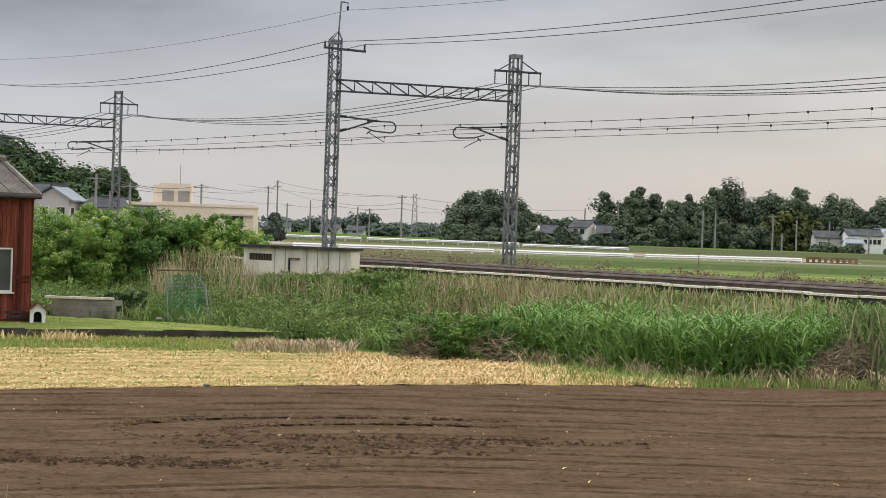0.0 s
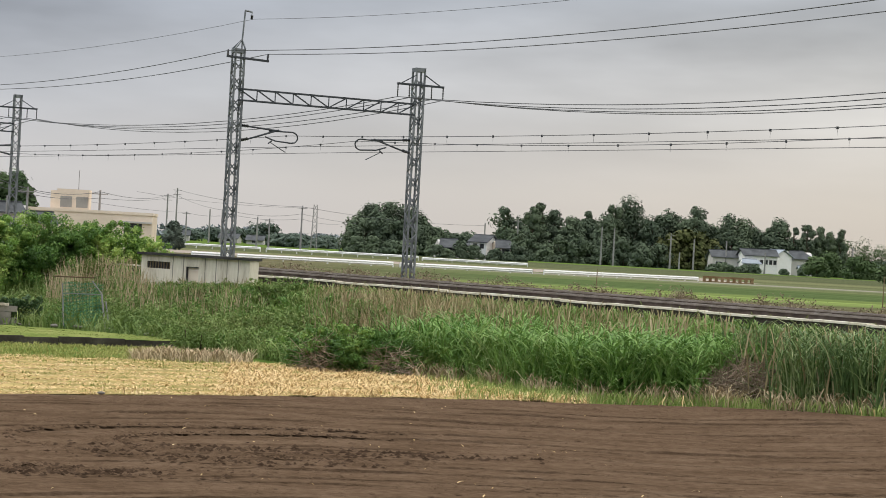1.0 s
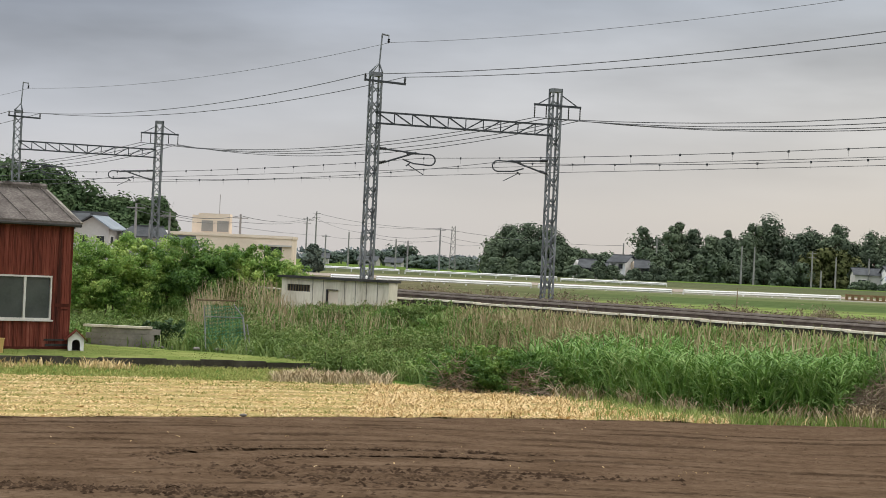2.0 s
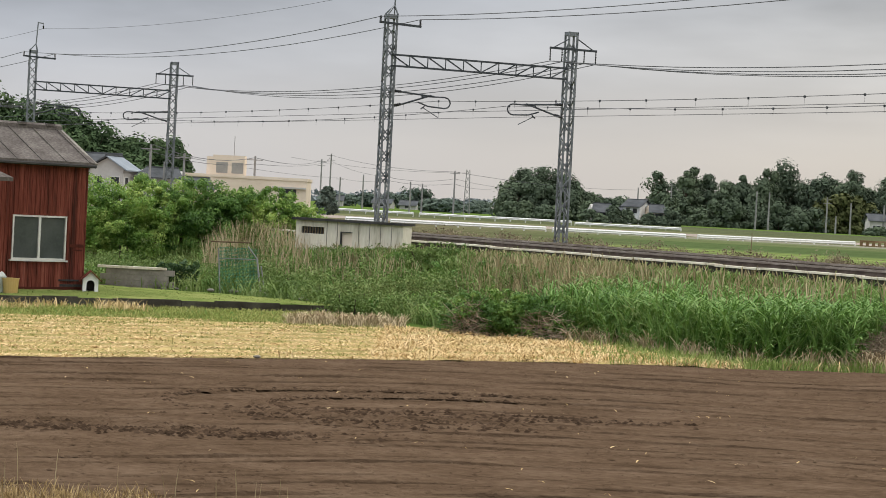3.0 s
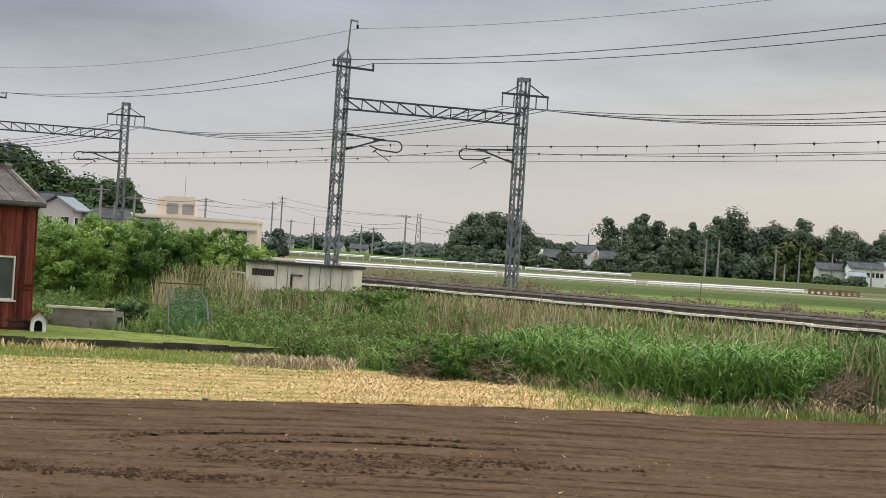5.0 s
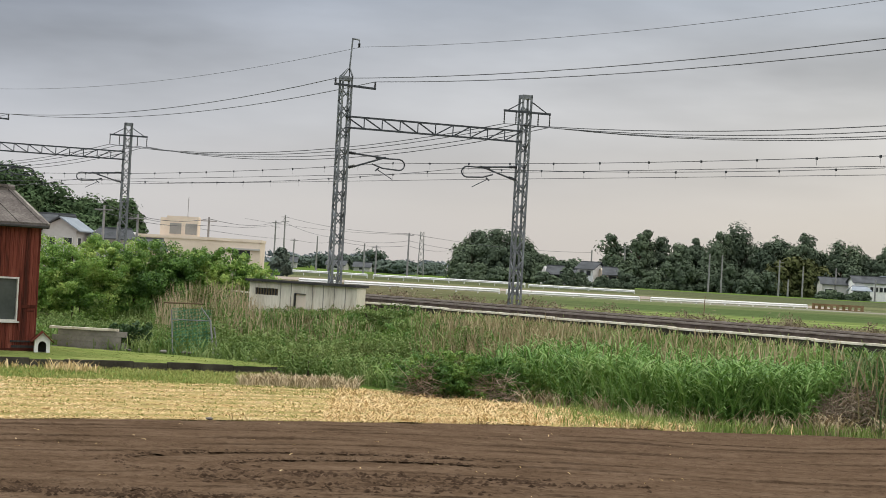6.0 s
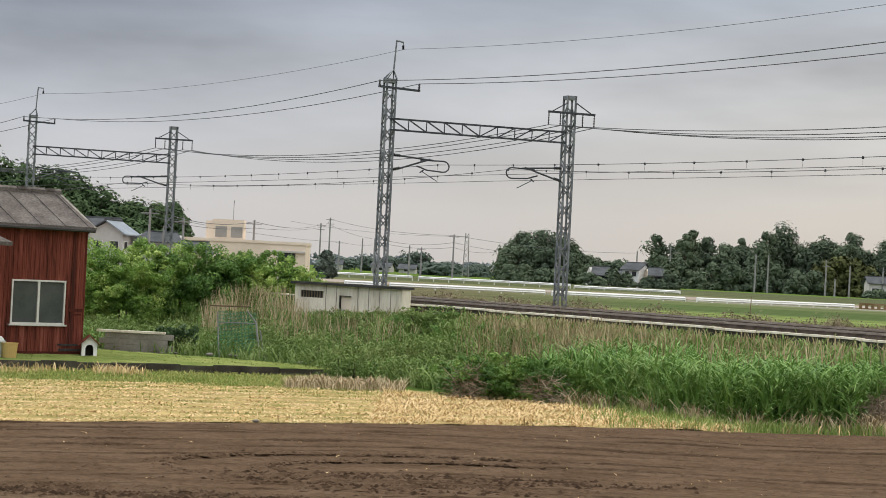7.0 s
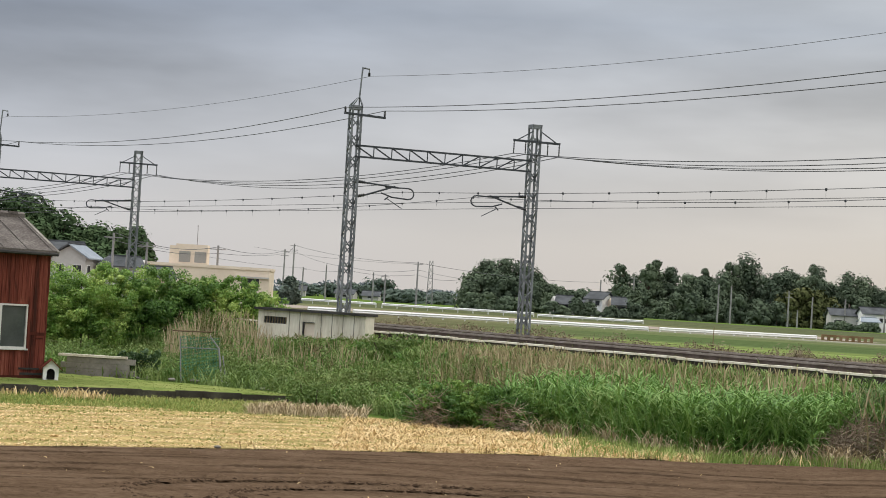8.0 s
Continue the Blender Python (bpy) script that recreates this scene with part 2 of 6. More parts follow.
def np_mesh(name, verts, faces, material, parent=None, smooth=False):
    """A mesh from arrays: verts (n, 3), faces (m, k) with one k."""
    verts, faces = np.asarray(verts, np.float32), np.asarray(faces, np.int32)
    me = bpy.data.meshes.new(name)
    me.vertices.add(len(verts))
    me.vertices.foreach_set("co", verts.ravel())
    me.loops.add(faces.size)
    me.loops.foreach_set("vertex_index", faces.ravel())
    me.polygons.add(len(faces))
    me.polygons.foreach_set("loop_start", np.arange(len(faces), dtype=np.int32) * faces.shape[1])
    me.update(calc_edges=True)
    if smooth:
        me.polygons.foreach_set("use_smooth", np.ones(len(faces), bool))
    me.materials.append(material)
    ob = new(name, me)
    if parent:
        ob.parent = parent
    return ob


def thing(name, label, category, at=(0, 0, 0), rz=0.0, group="", kind=""):
    e = new(name)
    e.matrix_basis = pose(*at, 0, 0, rz)
    return tagged(e, label, category, group, kind)


rng = np.random.default_rng(7)
_wave = [(rng.uniform(-1, 1, 2), rng.uniform(0, 6.28)) for _ in range(24)]


def wob(x, y, size, k=0):
    """Smooth noise in about -1..1 over the ground, with bumps of that size."""
    s = 0
    for i in range(5):
        (d, p) = _wave[(i + 5 * k) % 24]
        s = s + np.sin((x * d[0] + y * d[1]) * 6.28 / size * (1 + .37 * i) + p + i)
    return s / 3.2


# ---- plan ----
UX, UY = -0.56, 0.8285          # along the railway, away from the eye


def track(n, s, z=0.0):
    return Vector((UY * n + UX * s, -UX * n + UY * s, z))


def track_n(x, y):
    return UY * x - UX * y


def smooth01(t):
    t = np.clip(t, 0, 1)
    return t * t * (3 - 2 * t)


def field_edge(x):
    at, y = [-30, -9, -3.4, .2, 3.5, 6.5, 9.5, 11.9, 13.9, 15.6, 20, 30], [31, 41.1, 44.4, 46.2, 47.7, 48.5, 48.5, 47.0, 44.7, 43.2, 40, 34]
    return sum(np.interp(x + d, at, y) for d in (-1.4, -.7, 0, .7, 1.4)) / 5


def rise(x):
    """The land lifts a little where the bank comes near."""
    return .35 * smooth01((x - 7) / 9)


def slope_foot(x, y):
    s = UX * x + UY * y
    return 35.3 + 0.35 * wob(x, y, 9) + 3.6 * smooth01((37 - s) / 10)


def ground_z(x, y):
    n = track_n(x, y)
    foot = slope_foot(x, y)
    bank = smooth01((n - foot) / (40.7 - foot)) * 1.95
    beyond = smooth01((n - 52.0) / 4.0) * -0.25
    return np.maximum(bank, rise(x)) + beyond


def axis(lo, hi, fine_lo, fine_hi, step, far_n):
    a = fine_lo - np.geomspace(step, fine_lo - lo, far_n)[::-1]
    b = fine_hi + np.geomspace(step, hi - fine_hi, far_n)
    return np.concatenate([a, np.arange(fine_lo, fine_hi + step / 2, step), b])


def grid(name, xs, ys, zf, material):
    X, Y = np.meshgrid(xs, ys)
    Z = zf(X, Y)
    nx, ny = len(xs), len(ys)
    i = (np.arange(ny - 1)[:, None] * nx + np.arange(nx - 1)[None]).ravel()
    return np_mesh(name, np.stack([X, Y, Z], -1).reshape(-1, 3), np.stack([i, i + 1, i + nx + 1, i + nx], 1), material, smooth=True)


def build_ground():
    xs = axis(-3500, 3500, -45, 35, 0.8, 40)
    ys = axis(-600, 4500, 16, 130, 0.8, 40)
    g = grid("ground", xs, ys, lambda x, y: ground_z(x, y) - 0.05, VERGE)
    tagged(g, "flat green farmland with a weedy railway bank", "ground", kind="structure")


build_ground()

# ---- fields ----


def ridge(u):
    """A ploughed lip: rises gently and breaks off steeply on the near side."""
    return np.where(u < 0, np.exp(-(u / .06) ** 2), np.exp(-(u / .018) ** 2)) - .9 * np.exp(-((u - .035) / .022) ** 2)


def build_soil():
    """Ploughed bed with shallow furrows, a turning loop and clods; its rows of vertices follow the furrows."""
    ats, at = [], 0.4
    for k in range(30):
        at += .95 + .4 * math.sin(k * 2.7)
        ats.append(at)
    steps = np.concatenate([np.linspace(29.5, -3.5, 700)] + [a + np.array([-.10, -.05, -.02, -.005, .005, .02, .04, .07, .12]) for a in ats])
    steps = np.sort(steps)[::-1]
    X, lane = np.meshgrid(np.arange(-13, 25, 0.24), steps)
    course = 46.2 - .45 * np.log1p(np.exp(-1.2 * X)) / 1.2 - .12 * np.clip(X - 4, 0, 40) + 0.10 * wob(X * .2, X * .1, 1.2, 1) + .02 * wob(X, X * .3, 1.1, 2)
    edge = field_edge(X) + 0.12 * wob(X, X * 0.3, 1.7) + 0.05 * wob(X, X * .2, .5, 2)
    Y = np.minimum(course - lane, edge)
    d = edge - Y
    z = rise(X) + 0.02 + 0.008 * wob(X, Y, 5.0) + 0.002 * wob(X * .5, Y, 0.5, 1)
    for k, at in enumerate(ats):
        deep = .046 + .018 * math.sin(k * 1.9)
        cut = np.clip(0.55 + 0.8 * wob(X + 7 * k, X * .1, 6.5, k % 4), 0, 1) * (.75 + .25 * wob(X + 3 * k, X, .7, 2))
        z = z + deep * cut * ridge(lane - at)
    # the loop where a tractor has turned
    lx, ly = X - 1.2, (Y - 34.5) * 1.05
    r = np.hypot(lx * 0.62, ly)
    side = smooth01((3.0 - X) / 4.0) * smooth01((Y - 30.5) / 2.0)
    for at, deep in ((2.45, .04), (3.6, .04)):
        z = z + side * deep * ridge((at + .05 * wob(X, Y, .9, 1) - r) * .3)
    rough = np.exp(-((X + .9) / 1.7) ** 2 - ((Y - 32.8) / .7) ** 2) + np.exp(-((X + 4.5) / 1.6) ** 2 - ((Y - 30) / .45) ** 2)
    z = z + rough * (0.016 * wob(X, Y * 2.6, 0.5, 3) + .022 * wob(X * .4, Y * 3, .8, 2)) + rng.normal(0, 0.004, X.shape) * (1 + 10 * rough)
    z = z - 0.03 * np.exp(-(d / .12) ** 2)
    ny, nx = X.shape
    i = (np.arange(ny - 1)[:, None] * nx + np.arange(nx - 1)[None]).ravel()
    f = np_mesh("soil_field", np.stack([X, Y, z], -1).reshape(-1, 3), np.stack([i, i + 1, i + nx + 1, i + nx], 1), SOIL)
    tagged(f, "freshly tilled brown soil with shallow curved furrows", "field", kind="structure")


def strip_sheet(name, x0, x1, ylo, yhi, z, material, label, step=0.3, rows=40, category="field"):
    xs = np.arange(x0, x1 + step / 2, step)
    X, T = np.meshgrid(xs, np.linspace(0, 1, rows))
    Y = ylo(X) + (yhi(X) - ylo(X)) * T
    ny, nx = X.shape
    i = (np.arange(ny - 1)[:, None] * nx + np.arange(nx - 1)[None]).ravel()
    ob = np_mesh(name, np.stack([X, Y, z(X, Y)], -1).reshape(-1, 3), np.stack([i, i + 1, i + nx + 1, i + nx], 1), material, smooth=True)
    return tagged(ob, label, category, kind="structure")


def yard_edge(x):
    return 65.6 + 0.36 * x - 0.004 * x * x


def stubble_end(x):
    """Far side of the cut stubble; it narrows to the right."""
    return np.interp(x, [-22, -16, -9, -4, -1.5, 2, 4.3, 6, 8], [50, 52, 55.5, 56.3, 56.8, 55.8, 54.0, 50.2, 49.0])


def blades(name, pts, h, lean, w, material, label, category="grass", heads=0.0, seed=1, kind="stuff", bend=0.5, parent=None):
    """Many bent blades rooted at pts: (n, 3); h per blade."""
    g = np.random.default_rng(seed)
    n = len(pts)
    a = g.uniform(0, 6.283, n)
    out = np.stack([np.cos(a), np.sin(a), 0 * a], 1)
    across = np.stack([-np.sin(a + g.normal(0, .6, n)), np.cos(a), 0 * a], 1)
    # most blades turn a face to the open side
    k = g.random(n) < .6
    across[k] = np.stack([np.ones(n), g.normal(0, .4, n), 0 * a], 1)[k]
    across /= np.linalg.norm(across, axis=1, keepdims=True)
    ln = (lean * g.uniform(.2, 1.3, n) * h)[:, None]
    V = np.zeros((n, 7, 3))
    for j, (t, ww) in enumerate(((0, .8), (.45, 1.0), (.8, .7))):
        c = pts + out * ln * (t ** 2) * bend * 2 + np.stack([0 * a, 0 * a, h * t * (1 - .15 * t * lean)], 1)
        V[:, 2 * j], V[:, 2 * j + 1] = c - across * (w * ww / 2)[:, None], c + across * (w * ww / 2)[:, None]
    V[:, 6] = pts + out * ln * bend * 2 + np.stack([0 * a, 0 * a, h * (1 - .3 * lean)], 1)
    base = np.arange(n)[:, None] * 7
    F = np.concatenate([base + f for f in ([0, 1, 3], [0, 3, 2], [2, 3, 5], [2, 5, 4], [4, 5, 6])], 0)
    ob = np_mesh(name, V.reshape(-1, 3), F, material, parent)
    return tagged(ob, label, category, kind=kind) if not parent else ob


def scatter(n, x0, x1, y0, y1, keep, seed):
    g = np.random.default_rng(seed)
    x, y = g.uniform(x0, x1, n), g.uniform(y0, y1, n)
    k = keep(x, y, g.random(n))
    x, y = x[k], y[k]
    return np.stack([x, y, ground_z(x, y) - 0.03], 1)


def leaf_cloud(centres, radii, per, size, seed, flat=1.0, loose=0.75, skin=0.42):
    """Verts and faces of small leaves round blobs (rx, ry, rz), more near the skin; loose: how far they stray from facing out and up."""
    g = np.random.default_rng(seed)
    vs, ds = [], []
    for c, r, k in zip(centres, radii, per):
        d = g.normal(0, 1, (k, 3))
        d /= np.linalg.norm(d, axis=1, keepdims=True)
        rad = 1.12 * g.random(k) ** skin
        rad = rad * (0.85 + .22 * np.sin(d[:, 0] * 5 + d[:, 2] * 4 + g.uniform(0, 6)) * np.sin(d[:, 1] * 5 + g.uniform(0, 6)))
        vs.append(np.asarray(c) + d * np.asarray(r) * rad[:, None])
        ds.append(d)
    P, D = np.concatenate(vs), np.concatenate(ds)
    n = len(P)
    face = D + (0, 0, .35) + g.normal(0, loose, (n, 3))
    q = np.cross(face, g.normal(0, 1, (n, 3)))
    q /= np.linalg.norm(q, axis=1, keepdims=True)
    t = np.cross(face, q)
    t /= np.linalg.norm(t, axis=1, keepdims=True)
    s = size * g.uniform(.6, 1.4, n)[:, None]
    V = np.stack([P - q * s, P + t * s * .45 * flat, P + q * s, P - t * s * .45 * flat], 1).reshape(-1, 3)
    F = np.arange(n)[:, None] * 4 + np.arange(4)[None]
    return V, F


def crown_blobs(g, at, w, d, h0, h1, n, small=0.45):
    """Blob centres and radii that fill an uneven dome."""
    cs, rs = [], []
    for _ in range(n):
        a, r, t = g.uniform(0, 6.283), math.sqrt(g.random()) * .8, g.random()
        k = math.sqrt(max(0.05, 1 - (t * 1.0) ** 2 * .85))
        cs.append((at[0] + w / 2 * r * k * math.cos(a), at[1] + d / 2 * r * k * math.sin(a), at[2] + h0 + (h1 - h0) * (t * .85 + .05)))
        b = small * g.uniform(.6, 1.1)
        rs.append((w / 2 * b, d / 2 * b, min(w, h1 - h0) / 2 * b))
    return cs, rs


def tree(at, w, h, material, seed, label, leaves=2600, leaf=0.5, low=0.15, group="", name="tree", cone=False, bark=None):
    """Tapered trunk with limbs and a ragged crown."""
    g = np.random.default_rng(seed)
    t = thing(name, label, "tree", at, group=group)
    bm = bmesh.new()
    bar(bm, (0, 0, -.3), (0, 0, h * .75), h * .035, h * .012, 7)
    for i in range(5):
        a, z = g.uniform(0, 6.28), h * g.uniform(.3, .65)
        bar(bm, (0, 0, z), (w * .3 * math.cos(a), w * .3 * math.sin(a), z + h * .16), h * .014, h * .006, 5)
    part("trunk", bm, bark or BARK, t)
    if cone:
        cs, rs = [], []
        for i in range(26):
            k = i / 25
            r = w * .75 * (1 - k) ** .6
            a = g.uniform(0, 6.28)
            cs.append((r * .45 * math.cos(a), r * .45 * math.sin(a), h * (low + (1 - low) * k * .97)))
            rs.append((r * .65 + .2, r * .65 + .2, h * .06))
    else:
        cs, rs = crown_blobs(g, (0, 0, 0), w * 1.45, w, h * low, h * .97, 26)
    V, F = leaf_cloud(cs, rs, [max(20, leaves * 9 // (8 * len(cs)))] * len(cs), leaf * 1.14, seed + 1, 1.3, .22, .22)
    np_mesh("crown", V, F, material, t)
    return t


build_soil()
strip_sheet("stubble_field", -18, 7, field_edge, stubble_end, lambda x, y: 0.015 + 0.02 * wob(x, y, 1.3), STUBBLE, "pale yellow cut straw stubble in rows", .2, 80)

# ---- railway ----
S1, S2 = 66.0, 104.0


def build_trackbed():
    prof = [(40.6, 1.5), (41.2, 1.88), (42.6, 1.98), (43.1, 2.08), (45.4, 2.10), (46.1, 2.0), (46.8, 2.10), (49.2, 2.10), (50.2, 1.98), (51.5, 1.7), (52.5, 1.2)]
    ss = np.arange(8, 460, 0.7)
    V = np.array([[track(n, s, z + .02 * math.sin(s * 3 + n * 5) + rng.normal(0, .012)) for n, z in prof] for s in ss]).reshape(-1, 3)
    k = len(prof)
    i = (np.arange(len(ss) - 1)[:, None] * k + np.arange(k - 1)[None]).ravel()
    tagged(np_mesh("trackbed", V, np.stack([i, i + 1, i + k + 1, i + k], 1), BALLAST, smooth=True), "brown crushed stone bed of a double railway line", "trackbed", kind="structure")


def build_rail(n):
    t = thing("rail", "rusty steel rail with a worn head on a ballast bed", "rail", group="rails of the line", kind="structure")
    bm = bmesh.new()
    for w, z0, z1 in ((.13, 2.18, 2.205), (.03, 2.205, 2.295), (.07, 2.295, 2.34)):
        if w == .07:
            part("rail_foot", bm, RAIL, t)
            bm = bmesh.new()
        v = []
        for s in (8, 460):
            for dn in (-w / 2, w / 2):
                v += [bm.verts.new(track(n + dn, s, z)) for z in (z0, z1)]
        for f in ((0, 1, 5, 4), (2, 6, 7, 3), (1, 3, 7, 5), (0, 1, 3, 2), (4, 6, 7, 5)):
            bm.faces.new([v[j] for j in f])
    part("rail_head", bm, RAILTOP, t, "pale worn rail head")


build_trackbed()
for c in (44.2, 48.0):
    for dn in (-.535, .535):
        build_rail(c + dn)


def lattice_mast(base, height, w, rz, label):
    """Square lattice mast: four corner posts, lacing on each side, a plate on top."""
    m = thing("catenary_mast", label, "mast", base, rz, "masts of the line")
    bm = bmesh.new()
    box(bm, (-.035, -.035, 0), (.035, .035, height))
    first = part("corner_post", bm, STEEL, m)
    hw = w / 2 - .035
    first.matrix_basis = pose(-hw, -hw, 0)
    for x, y in ((hw, -hw), (-hw, hw), (hw, hw)):
        share("corner_post", first, m, pose(x, y, 0))
    step = 0.42
    bm = bmesh.new()
    bar(bm, (-hw, 0, 0), (hw, 0, step), .05)
    up = part("lacing_bar", bm, STEEL, m)
    n = int((height - .25) / step)
    up.matrix_basis = pose(0, -hw - .03, .05)
    for k in range(n):
        for side in range(4):
            if k == 0 and side == 0:
                continue
            flip = 180 if (k + side) % 2 else 0
            share("lacing_bar", up, m, pose(0, 0, .05 + k * step, 0, 0, 90 * side) @ pose(0, -hw - .03, 0) @ pose(0, 0, 0, 0, 0, flip))
    bm = bmesh.new()
    box(bm, (-w / 2, -w / 2, height - .16), (w / 2, w / 2, height))
    part("cap_plate", bm, STEEL, m)
    bm = bmesh.new()
    box(bm, (-w / 2 - .1, -w / 2 - .1, -.4), (w / 2 + .1, w / 2 + .1, .06))
    part("footing", bm, CONC, m, "pale concrete footing")
    return m


def insulator(m, name, a, b, r=.07):
    bm = bmesh.new()
    a, b = Vector(a), Vector(b)
    n = 5
    for i in range(n):
        bar(bm, a.lerp(b, i / n), a.lerp(b, (i + .7) / n), r * 2, r * 1.1, 8)
    bar(bm, a, b, r * .8, None, 6)
    return part(name, bm, PORC, m, "dark ribbed porcelain insulator")


def near_mast(base, top, skew):
    """Carries the ground wire on a pole and two wires on a crossarm."""
    h = top - base[2]
    m = lattice_mast(base, h, .44, skew, "grey lattice steel railway mast with crossarm and top pole")
    bm = bmesh.new()
    for x in (-.2, .2):
        for y in (-.2, .2):
            bar(bm, (x, y, h), (.12, 0, h + .38), .06, .05)
    part("peak_bracket", bm, STEEL, m)
    bm = bmesh.new()
    bar(bm, (.12, 0, h + .3), (.19, 0, h + 1.55), .055, None, 6)
    bar(bm, (.17, 0, h + 1.53), (.48, 0, h + 1.50), .06, None, 5)
    bar(bm, (.47, 0, h + 1.52), (.47, 0, h + 1.2), .03, None, 5)
    part("top_pole", bm, STEEL, m)
    insulator(m, "insulator", (.47, 0, h + 1.36), (.47, 0, h + 1.2), .05)
    bm = bmesh.new()
    bar(bm, (-.56, -.25, h - .34), (1.18, -.25, h - .40), .1)
    part("crossarm", bm, STEELDK, m)
    for x in (-.52, 1.14):
        insulator(m, "insulator", (x, -.25, h - .34 - .03 * (x > 0)), (x, -.25, h - .34 + .26 - .03 * (x > 0)), .05)
    return m


def far_mast(base, top, skew):
    """Carries four feeder wires under a braced crossarm."""
    h = top - base[2]
    m = lattice_mast(base, h, .44, skew, "grey lattice steel railway mast with hanging feeder insulators")
    bm = bmesh.new()
    bar(bm, (-1.05, -.25, h - .72), (1.05, -.25, h - .72), .1)
    part("crossarm", bm, STEELDK, m)
    for s in (-1, 1):
        bm = bmesh.new()
        bar(bm, (s * .2, -.25, h - .3), (s * .85, -.25, h - .68), .045)
        part("arm_stay", bm, STEELDK, m)
    for x in (-1.02, -.5, .5, 1.02):
        insulator(m, "insulator", (x, -.25, h - .74), (x, -.25, h - 1.26), .03)
    return m


def truss_beam(a, b, depth):
    t = thing("truss_beam", "dark grey steel truss beam between two railway masts", "truss", a, 0, "beams of the line")
    d = Vector(b) - Vector(a)
    for z in (0, -depth):
        bm = bmesh.new()
        bar(bm, (0, 0, z), d + Vector((0, 0, z)), .085)
        part("chord", bm, STEELDK, t)
    n = 10
    for i in range(n):
        bm = bmesh.new()
        p, q = d * (i / n), d * ((i + 1) / n)
        if i:
            bar(bm, p, p + Vector((0, 0, -depth)), .05)
            part("strut", bm, STEELDK, t)
            bm = bmesh.new()
        if i < n / 2:
            bar(bm, p, q + Vector((0, 0, -depth)), .055)
        else:
            bar(bm, p + Vector((0, 0, -depth)), q, .055)
        part("diagonal", bm, STEELDK, t)
    return t


def cantilever(root, out, rise):
    """Hinged bracket arm that holds the contact wire; out points from the mast over the track."""
    t = thing("cantilever_arm", "steel bracket arm with loop and insulators holding overhead wires", "bracket arm", root, 0, "bracket arms")
    o = Vector(out)
    up = Vector((0, 0, 1))
    P = lambda k, z: o * k + up * z
    bm = bmesh.new()
    bar(bm, P(.28, 0), P(1.75, -.10), .06, None, 6)
    bar(bm, P(.28, -.52 if rise else -.45), P(1.62, -.06), .06, None, 6)
    part("tube", bm, STEELDK, t)
    bm = bmesh.new()
    pts = [P(1.2, -.12), P(2.2, -.10)] + [P(2.2 + .25 * math.sin(k * math.pi / 6), -.32 + .22 * math.cos(k * math.pi / 6)) for k in range(7)] + [P(1.5, -.5), P(1.05, -.36)]
    for a, b in zip(pts, pts[1:]):
        bar(bm, a, b, .05, None, 6)
    part("loop", bm, STEELDK, t)
    bm = bmesh.new()
    bar(bm, P(1.2, -.62), P(1.35, -.5), .05, None, 5)
    bar(bm, P(1.25, -.55), P(1.95, -.92), .03, None, 5)
    part("steady_arm", bm, STEELDK, t)
    insulator(t, "insulator", P(0, .02), P(.36, 0), .06)
    insulator(t, "insulator", P(0, -.58 if rise else -.5), P(.36, -.48 if rise else -.42), .06)
    return t


def cable(name, pts, r, label, sag=0.0, group="", seg=14, clips=0.0):
    """A wire through points, hanging between them; clips: spacing of small clamps."""
    t = thing(name, label, "wire", group=group)
    cu = bpy.data.curves.new(name, "CURVE")
    cu.dimensions, cu.bevel_depth, cu.bevel_resolution = "3D", r, 1
    line = []
    for span, (a, b) in enumerate(zip(pts, pts[1:])):
        a, b = Vector(a), Vector(b)
        drop = sag[min(span, len(sag) - 1)] if isinstance(sag, tuple) else sag
        for i in range(seg):
            k = i / seg
            line.append(a.lerp(b, k) - Vector((0, 0, 4 * drop * k * (1 - k))))
    line.append(Vector(pts[-1]))
    sp = cu.splines.new("POLY")
    sp.points.add(len(line) - 1)
    for p, q in zip(sp.points, line):
        p.co = (*q, 1)
    cu.materials.append(WIRE)
    o = new("strand", cu)
    o.parent = t
    if clips:
        bm = bmesh.new()
        box(bm, (-.03, -.03, -.05), (.03, .03, .03))
        bar(bm, (0, 0, -.05), (0, 0, -.24), .008, None, 4)
        first, n = None, 0
        for a, b in zip(line, line[1:]):
            steps = max(1, int((b - a).length / clips))
            for i in range(steps):
                p = a.lerp(b, i / steps)
                if first is None:
                    first = part("clamp", bm, STEELDK, t)
                    first.location = p
                else:
                    share("clamp", first, t, Matrix.Translation(p))
                n += 1
    return t


L1, R1 = Vector((-2.42, 79.0, 2.0)), Vector((4.9, 82.0, 2.0))
L2, R2 = Vector((-22.7, 109.0, 2.0)), Vector((-15.3, 111.2, 2.0))
SKEW = 21.0
near_mast(L1, 11.0, SKEW)
far_mast(R1, 10.95, SKEW)
near_mast(L2, 10.85, SKEW - 4)
far_mast(R2, 10.75, SKEW - 4)
truss_beam(L1 + Vector((.1, -.26, 7.42)), R1 + Vector((-.1, -.26, 7.44)), .44)
truss_beam(L2 + Vector((.1, -.26, 7.16)), R2 + Vector((-.1, -.26, 7.14)), .44)
for L, R in ((L1, R1), (L2, R2)):
    d = (R - L).normalized()
    cantilever(L + d * .25 + Vector((0, 0, 6.0)), d, True)
    cantilever(R - d * .25 + Vector((0, 0, 5.95)), -d, False)

# wires run from portal to portal and on out of sight


def mast_wire(p1, p2, r, label, sag, clips=0):
    p1, p2 = Vector(p1), Vector(p2)
    cable("overhead_wire", [p2 + (p2 - p1), p2, p1, p1 - (p2 - p1)], r, label, sag, "wires of the line", clips=clips)


